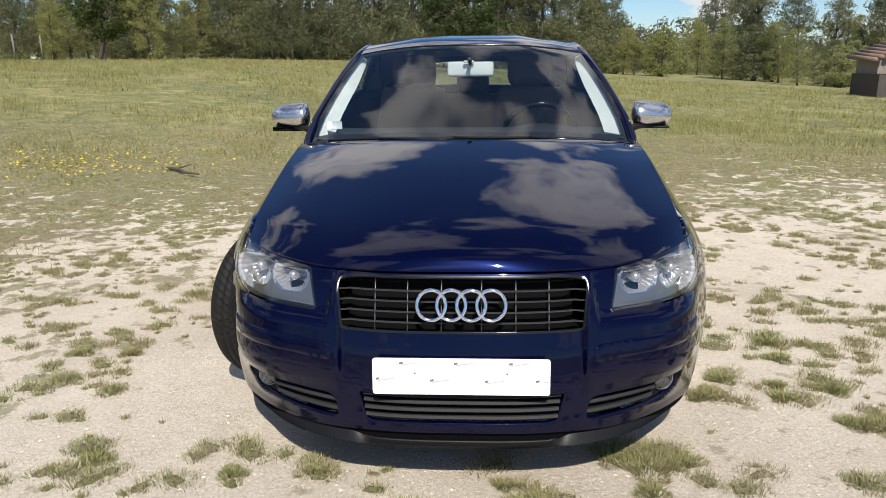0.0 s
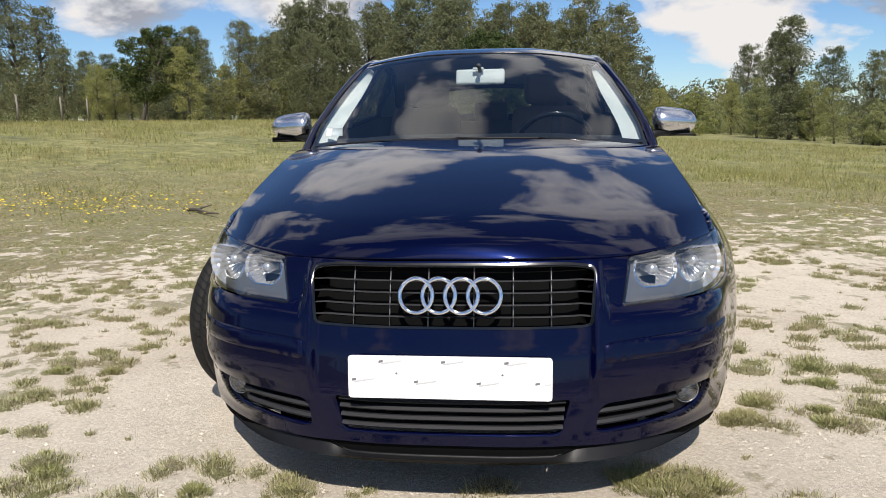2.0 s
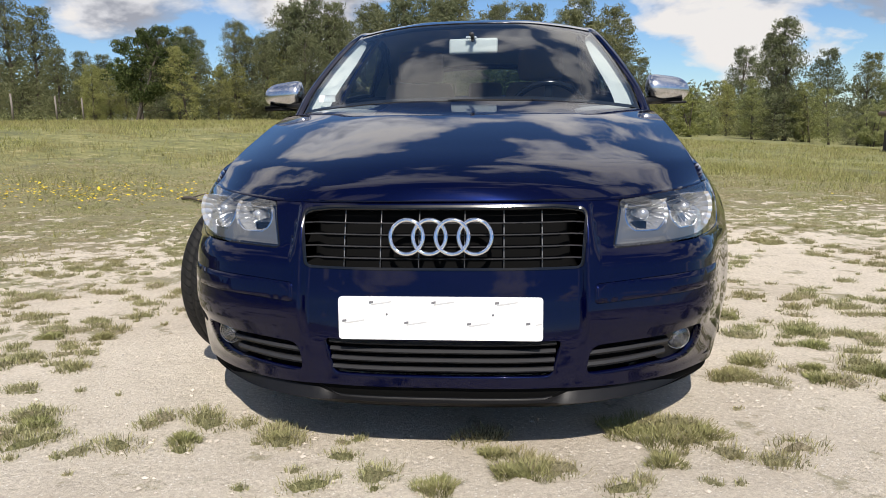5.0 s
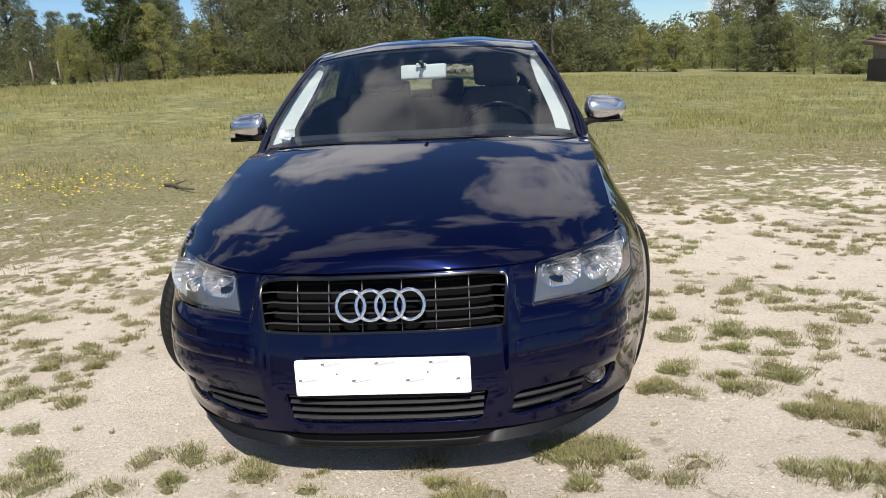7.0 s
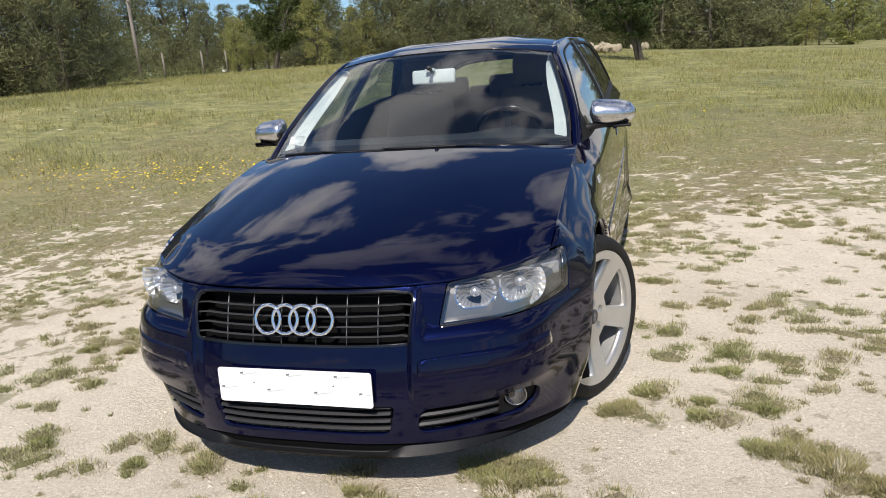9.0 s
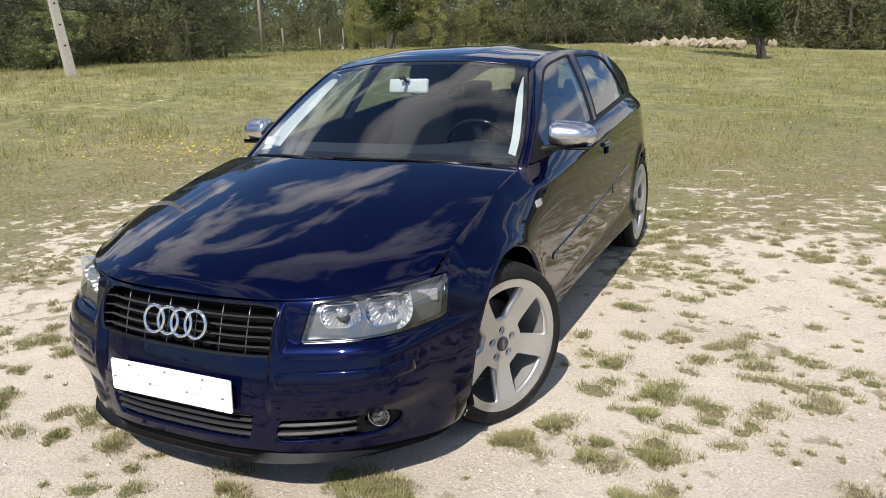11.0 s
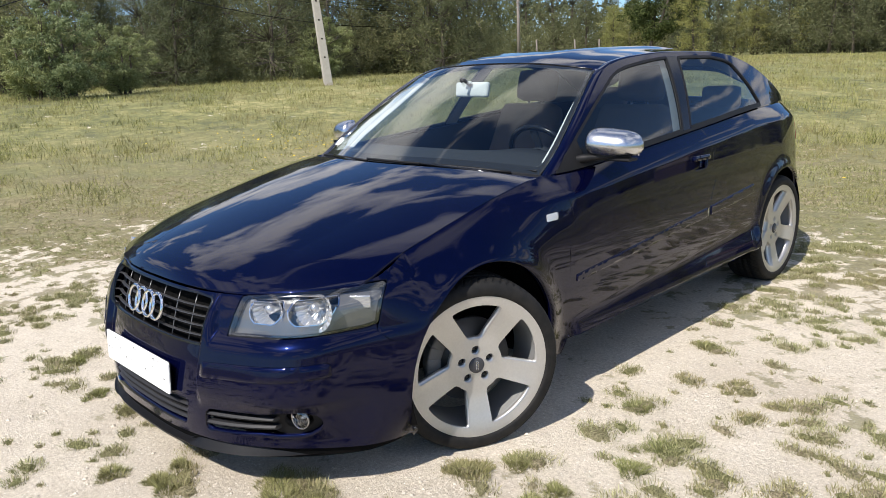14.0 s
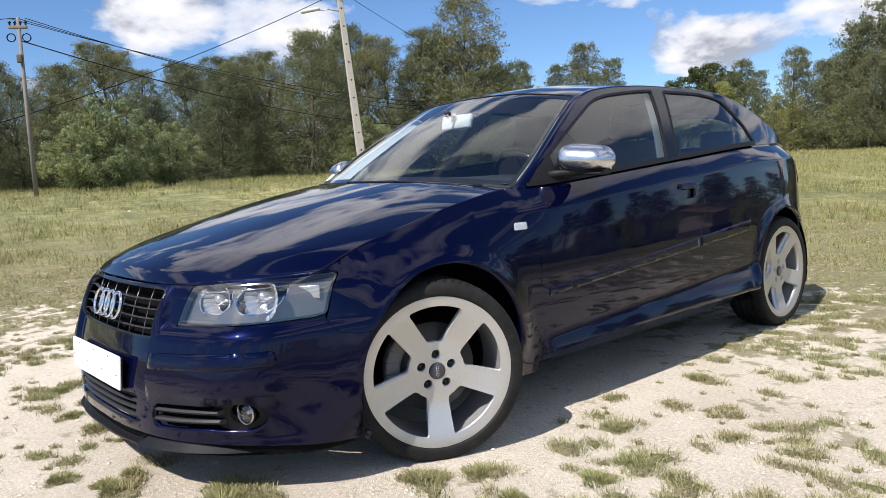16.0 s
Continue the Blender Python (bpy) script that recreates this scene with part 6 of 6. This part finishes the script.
# shaded growth among the trunks
us = []
for az in np.arange(-104, 41, 0.42):
    d = float(np.interp(az, (-104, -60, -46, -40, -31, -4, 8, 14, 22, 40), (32, 34, 38, 58, 64, 62, 68, 86, 70, 68))) + rng.uniform(0, 5)
    x, y = polar(az, d)
    for h in rng.uniform(0.1, 1, 3) * (2.2 if d < 45 else 2.9):
        us.append((x + rng.normal(0, 0.8), y + rng.normal(0, 0.8), float(ground_z(x, y)) + h, rng.uniform(0.8, 1.5)))
us = np.array(us)
v, f = crown(us[:, :3], us[:, 3], 150, 0.17, 0.06)
tagged(mesh_ob("understorey", v, f, PINE, smooth=False), "shaded dark green growth among the trunks", "scrub", kind="stuff")

# the wood behind, closing the view, and an added treeline never in view
V, F = [], []
fw = []
for az in np.arange(-125, 60, 0.42):
    for _ in range(2):
        d = float(np.interp(az, (-125, -60, -42, -30, 10, 60), (46, 48, 62, 95, 100, 120))) + rng.uniform(0, 22)
        x, y = polar(az, d)
        for h in rng.uniform(0.0, 1, 6) ** 1.5 * 6.0 + 0.3:
            fw.append((x + rng.normal(0, 1), y + rng.normal(0, 1), float(ground_z(x, y)) + h, rng.uniform(0.9, 1.8)))
# added unseen treeline behind the camera; it shows only in reflections
for az in np.arange(60, 235, 1.6):
    x, y = polar(az, rng.uniform(150, 200))
    for h in rng.uniform(0.3, 5.0, 7):
        fw.append((x + rng.normal(0, 1.4), y + rng.normal(0, 1.4), float(ground_z(x, y)) + h, rng.uniform(1.2, 2.4)))
fw = np.array(fw)
close_ = np.hypot(fw[:, 0], fw[:, 1]) < 72
v, f = crown(fw[~close_, :3], fw[~close_, 3], 30, 0.60, 0.25)
v2, f2 = crown(fw[close_, :3] * (1, 1, 0.62) + (0, 0, 0.3), fw[close_, 3], 90, 0.24, 0.09)
v, f = np.vstack([v, v2]), f + (np.array(f2) + len(v)).tolist()
tagged(mesh_ob("far_wood", v, f, PINE, smooth=False), "dense dark pine wood", "wood", kind="stuff")

# ---- poles and cables ----
CONCRETE = plain("concrete", (0.40, 0.37, 0.32), 0.9, grain=0.12, scale=12, bump=0.4)
TIMBER = plain("grey_timber", (0.20, 0.175, 0.15), 0.9, grain=0.2, scale=9, bump=0.5)
STEEL = plain("galvanised_steel", (0.42, 0.43, 0.44), 0.5, 0.7)
P1, P2, P3 = (-15.5, 11.4), (-16.8, 2.78), (-31.2, 39.3)
H1, H2, H3 = 5.6, 4.25, 5.2
z1, z2, z3 = (float(ground_z(*p)) for p in (P1, P2, P3))
pole = thing("street_lamp", "tall pale concrete pole with a lamp arm in the meadow", "lamp post", at=(*P1, z1 - 0.1))
pole.rotation_euler = (radians(3.4), radians(-2.6), 0)
bm = bmesh.new()
r = bmesh.ops.create_cone(bm, cap_ends=True, segments=4, radius1=0.17, radius2=0.10, depth=H1, matrix=pose(0, 0, H1 / 2, 0, 0, 20))
bmesh.ops.bevel(bm, geom=bm.edges[:], offset=0.012, segments=1, affect="EDGES")
part("pole", bm, CONCRETE, pole, smooth=False)
# near-black plugs: the shade inside the pole's holes is in their colour
for h in np.arange(0.9, H1 - 0.4, 0.52):
    bm = bmesh.new()
    tube(bm, [(-0.22, 0, h), (0.22, 0, h)], 0.025, 10)
    for vv in bm.verts:
        vv.co.x *= (0.118 - 0.047 * h / H1 + 0.004) / 0.22
    bmesh.ops.transform(bm, matrix=pose(0, 0, 0, 0, 0, -25), verts=bm.verts)
    part("hole", bm, VOID, pole)
bm = bmesh.new()
tube(bm, [(0, 0, H1 - 0.62), (-0.22, -0.26, H1 - 0.52), (-0.42, -0.50, H1 - 0.50)], 0.022, 8)
part("lamp_arm", bm, STEEL, pole)
bm = bmesh.new()
box(bm, -0.09, 0.09, -0.28, 0.28, -0.035, 0.05, 0.03, pose(-0.58, -0.69, H1 - 0.49, 4, 0, -40))
part("lamp_head", bm, plain("lamp_grey", (0.62, 0.63, 0.63), 0.4), pole, "pale grey lamp head")
bm = bmesh.new()
box(bm, -0.16, 0.16, -0.05, 0.05, H1 - 0.30, H1 - 0.20, 0.01)
tube(bm, [(0.05, 0.0, H1 - 0.3), (0.05, 0, H1 + 0.12)], 0.02, 6)
part("bracket", bm, STEEL, pole)

post = thing("utility_pole", "round timber utility pole with a crossarm and coiled cable", "utility pole", at=(*P2, z2 - 0.1))
bm = bmesh.new()
tube(bm, [(0, 0, 0), (0.01, 0, H2 * 0.5), (0, 0.02, H2)], [0.055, 0.047, 0.038], 12)
part("pole", bm, TIMBER, post)
bm = bmesh.new()
box(bm, -0.20, 0.20, -0.035, 0.035, H2 - 0.26, H2 - 0.19, 0.01, pose(0, 0, 0, 0, 0, 60))
part("crossarm", bm, TIMBER, post)
for k in (-0.17, -0.06, 0.06, 0.17):
    bm = bmesh.new()
    lathe(bm, [(0.001, 0.10), (0.03, 0.09), (0.035, 0.05), (0.02, 0.04), (0.02, 0.0)], 10, pose(k * 0.5, k * 0.866, H2 - 0.18, 0, -90, 0))
    part("insulator", bm, SATIN, post)
for k in (-0.165, 0.165):
    bm = bmesh.new()
    tube(bm, [(k * 0.5 + 0.09 * math.cos(a) * 0.5, k * 0.866 + 0.09 * math.cos(a) * 0.866, H2 - 0.46 + 0.09 * math.sin(a)) for a in np.linspace(0, 2 * math.pi, 21)], 0.014, 6, ends=False)
    part("cable_coil", bm, SATIN, post, "coil of black cable")
bm = bmesh.new()
box(bm, -0.06, 0.06, -0.15, -0.05, H2 - 1.05, H2 - 0.86, 0.02, pose(0, 0, 0, 0, 0, 60))
part("junction_box", bm, plain("box_brown", (0.09, 0.075, 0.068), 0.7), post)

far_post = thing("utility_pole", "thin far utility pole with a crossarm", "utility pole", at=(*P3, z3 - 0.1))
bm = bmesh.new()
tube(bm, [(0, 0, 0), (0, 0, H3)], [0.13, 0.09], 10)
part("pole", bm, TIMBER, far_post)
bm = bmesh.new()
box(bm, -0.5, 0.5, -0.05, 0.05, H3 - 0.25, H3 - 0.15, 0.01, pose(0, 0, 0, 0, 0, -40))
part("crossarm", bm, TIMBER, far_post)


def cable(a, b, sag, thick=0.016):
    a, b = Vector(a), Vector(b)
    ob = thing("overhead_cable", "thin black overhead cable hanging between poles", "cable", "overhead cables")
    bm = bmesh.new()
    thick = thick * 0.75
    tube(bm, [a.lerp(b, k) - Vector((0, 0, sag * 4 * k * (1 - k))) for k in np.linspace(0, 1, 24)], thick, 5)
    part("wire", bm, SATIN, ob)


TOP = (P1[0] - 0.22, P1[1] - 0.29, z1 + H1 - 0.15)
cable(TOP, (*P3, z3 + H3 - 0.2), 0.7, 0.012)
cable(TOP, (-19.5, 1.2, 2.35), 0.30, 0.014)
for k, s_ in ((-0.17, 1.3), (0.0, 1.5), (0.17, 1.7)):
    cable((P2[0] + k * 0.5, P2[1] + k * 0.866, z2 + H2 - 0.12), (P3[0] + k, P3[1], z3 + H3 - 0.2), s_, 0.012)
cable((*P2, z2 + H2 - 0.62), (*P3, z3 + H3 - 0.7), 1.9, 0.02)
cable((P2[0], P2[1], z2 + H2 - 0.12), (-21.5, -10.5, z2 + H2 + 0.4), 0.5, 0.012)

stake = thing("fence_post", "thin weathered timber fence post", "post", "fence posts")
bm = bmesh.new()
tube(bm, [(0, 0, -0.2), (0.03, 0, 1.3), (0.02, 0.02, 2.45)], [0.06, 0.055, 0.045], 8)
part("timber", bm, TIMBER, stake)
for k, (az, d) in enumerate(((-48.3, 37), (-40.4, 42), (-36.3, 46), (-33.6, 50), (-31.9, 53))):
    x, y = polar(az, d)
    m = pose(x, y, float(ground_z(x, y)), 0, 0, 40 * k) @ Matrix.Diagonal((1, 1, 1.0 if k < 2 else 0.62, 1))
    if k:
        copy_thing(stake, m)
    else:
        stake.matrix_basis = m

# ---- rubble heap, ruin, far house ----
heap = thing("rubble_heap", "low heap of pale broken stones at the wood's edge", "rubble", at=(-5.0, 47.6, float(ground_z(-5.0, 47.6))))
RUBBLE = plain("rubble", (0.33, 0.28, 0.20), 0.95, grain=0.25, scale=2)
lumps = []
for _ in range(4):
    bm = bmesh.new()
    c = bmesh.ops.create_icosphere(bm, subdivisions=1, radius=0.28)
    for q in c["verts"]:
        q.co = Vector((q.co.x * 1.3, q.co.y * 0.9, q.co.z * 0.7)) + Vector(rng.normal(0, 0.035, 3))
    ob = part("stone", bm, RUBBLE, heap, smooth=False)
    lumps.append(ob.data)
for i in range(130):
    x, y = rng.normal(0, 2.4), rng.normal(0, 0.8)
    z = max(0.02, 0.42 * math.exp(-(x / 2.6) ** 2 - (y / 1.0) ** 2) * rng.uniform(0.4, 1.0))
    ob = new("stone", lumps[i % 4])
    ob.parent = heap
    ob.matrix_basis = pose(x, y, z * 0.8, *rng.uniform(0, 180, 3)) @ Matrix.Scale(rng.uniform(0.5, 1.3), 4)

sx_, sy_ = 22.1, 38.0
ruin = thing("ruined_shed", "small ruined shed with dark walls and a tiled roof", "shed", at=(sx_, sy_, float(ground_z(sx_, sy_)) - 0.62))
DARKWALL = plain("dark_render", (0.075, 0.062, 0.055), 0.95, grain=0.25, scale=2.5)
PALEWALL = plain("pale_render", (0.24, 0.205, 0.175), 0.9, grain=0.15, scale=2.0)
TILES = plain("roof_tiles", (0.20, 0.135, 0.10), 0.85, grain=0.3, scale=6)
bm = bmesh.new()
box(bm, -1.7, 0.7, -1.3, -1.05, 0, 1.85)
box(bm, -1.7, -1.45, -1.05, 1.6, 0, 1.85)
part("lower_wall", bm, DARKWALL, ruin, smooth=False)
bm = bmesh.new()
box(bm, -1.55, 0.8, -0.75, -0.5, 1.9, 2.7)
box(bm, -1.55, -1.25, -0.5, 1.5, 1.7, 2.7)
part("upper_wall", bm, PALEWALL, ruin, smooth=False)
bm = bmesh.new()
box(bm, -1.1, -0.35, -0.78, -0.74, 1.95, 2.45)
part("shutter", bm, PALEWALL, ruin, smooth=False)
for i in range(8):
    x0 = -1.9 + i * 0.33
    bm = bmesh.new()
    tube(bm, [(x0, -1.15, 2.6 + 0.13 * i), (x0, 1.8, 2.75 + 0.13 * i)], 0.13, 8)
    part("roof_course", bm, TILES, ruin)

hx, hy = polar(-30.2, 78)
house = thing("white_house", "small white house among far trees", "house", at=(hx, hy, float(ground_z(hx, hy)) - 0.2))
bm = bmesh.new()
box(bm, -2.0, 2.0, -2, 2, 0, 1.9)
part("wall", bm, plain("whitewash", (0.78, 0.77, 0.74), 0.85), house, smooth=False)
bm = bmesh.new()
box(bm, -2.2, 2.2, -1.2, 1.2, 1.9, 2.05, m=pose(0, -1.1, 0.3, 18))
box(bm, -2.2, 2.2, -1.2, 1.2, 1.9, 2.05, m=pose(0, 1.1, 0.3, -18))
part("roof", bm, TILES, house, smooth=False)
# near-black boxes stand for the dim rooms behind the windows
for x in (-1.2, 0.9):
    bm = bmesh.new()
    box(bm, x - 0.4, x + 0.4, -2.04, -1.98, 0.7, 1.5)
    part("window", bm, VOID, house, smooth=False)
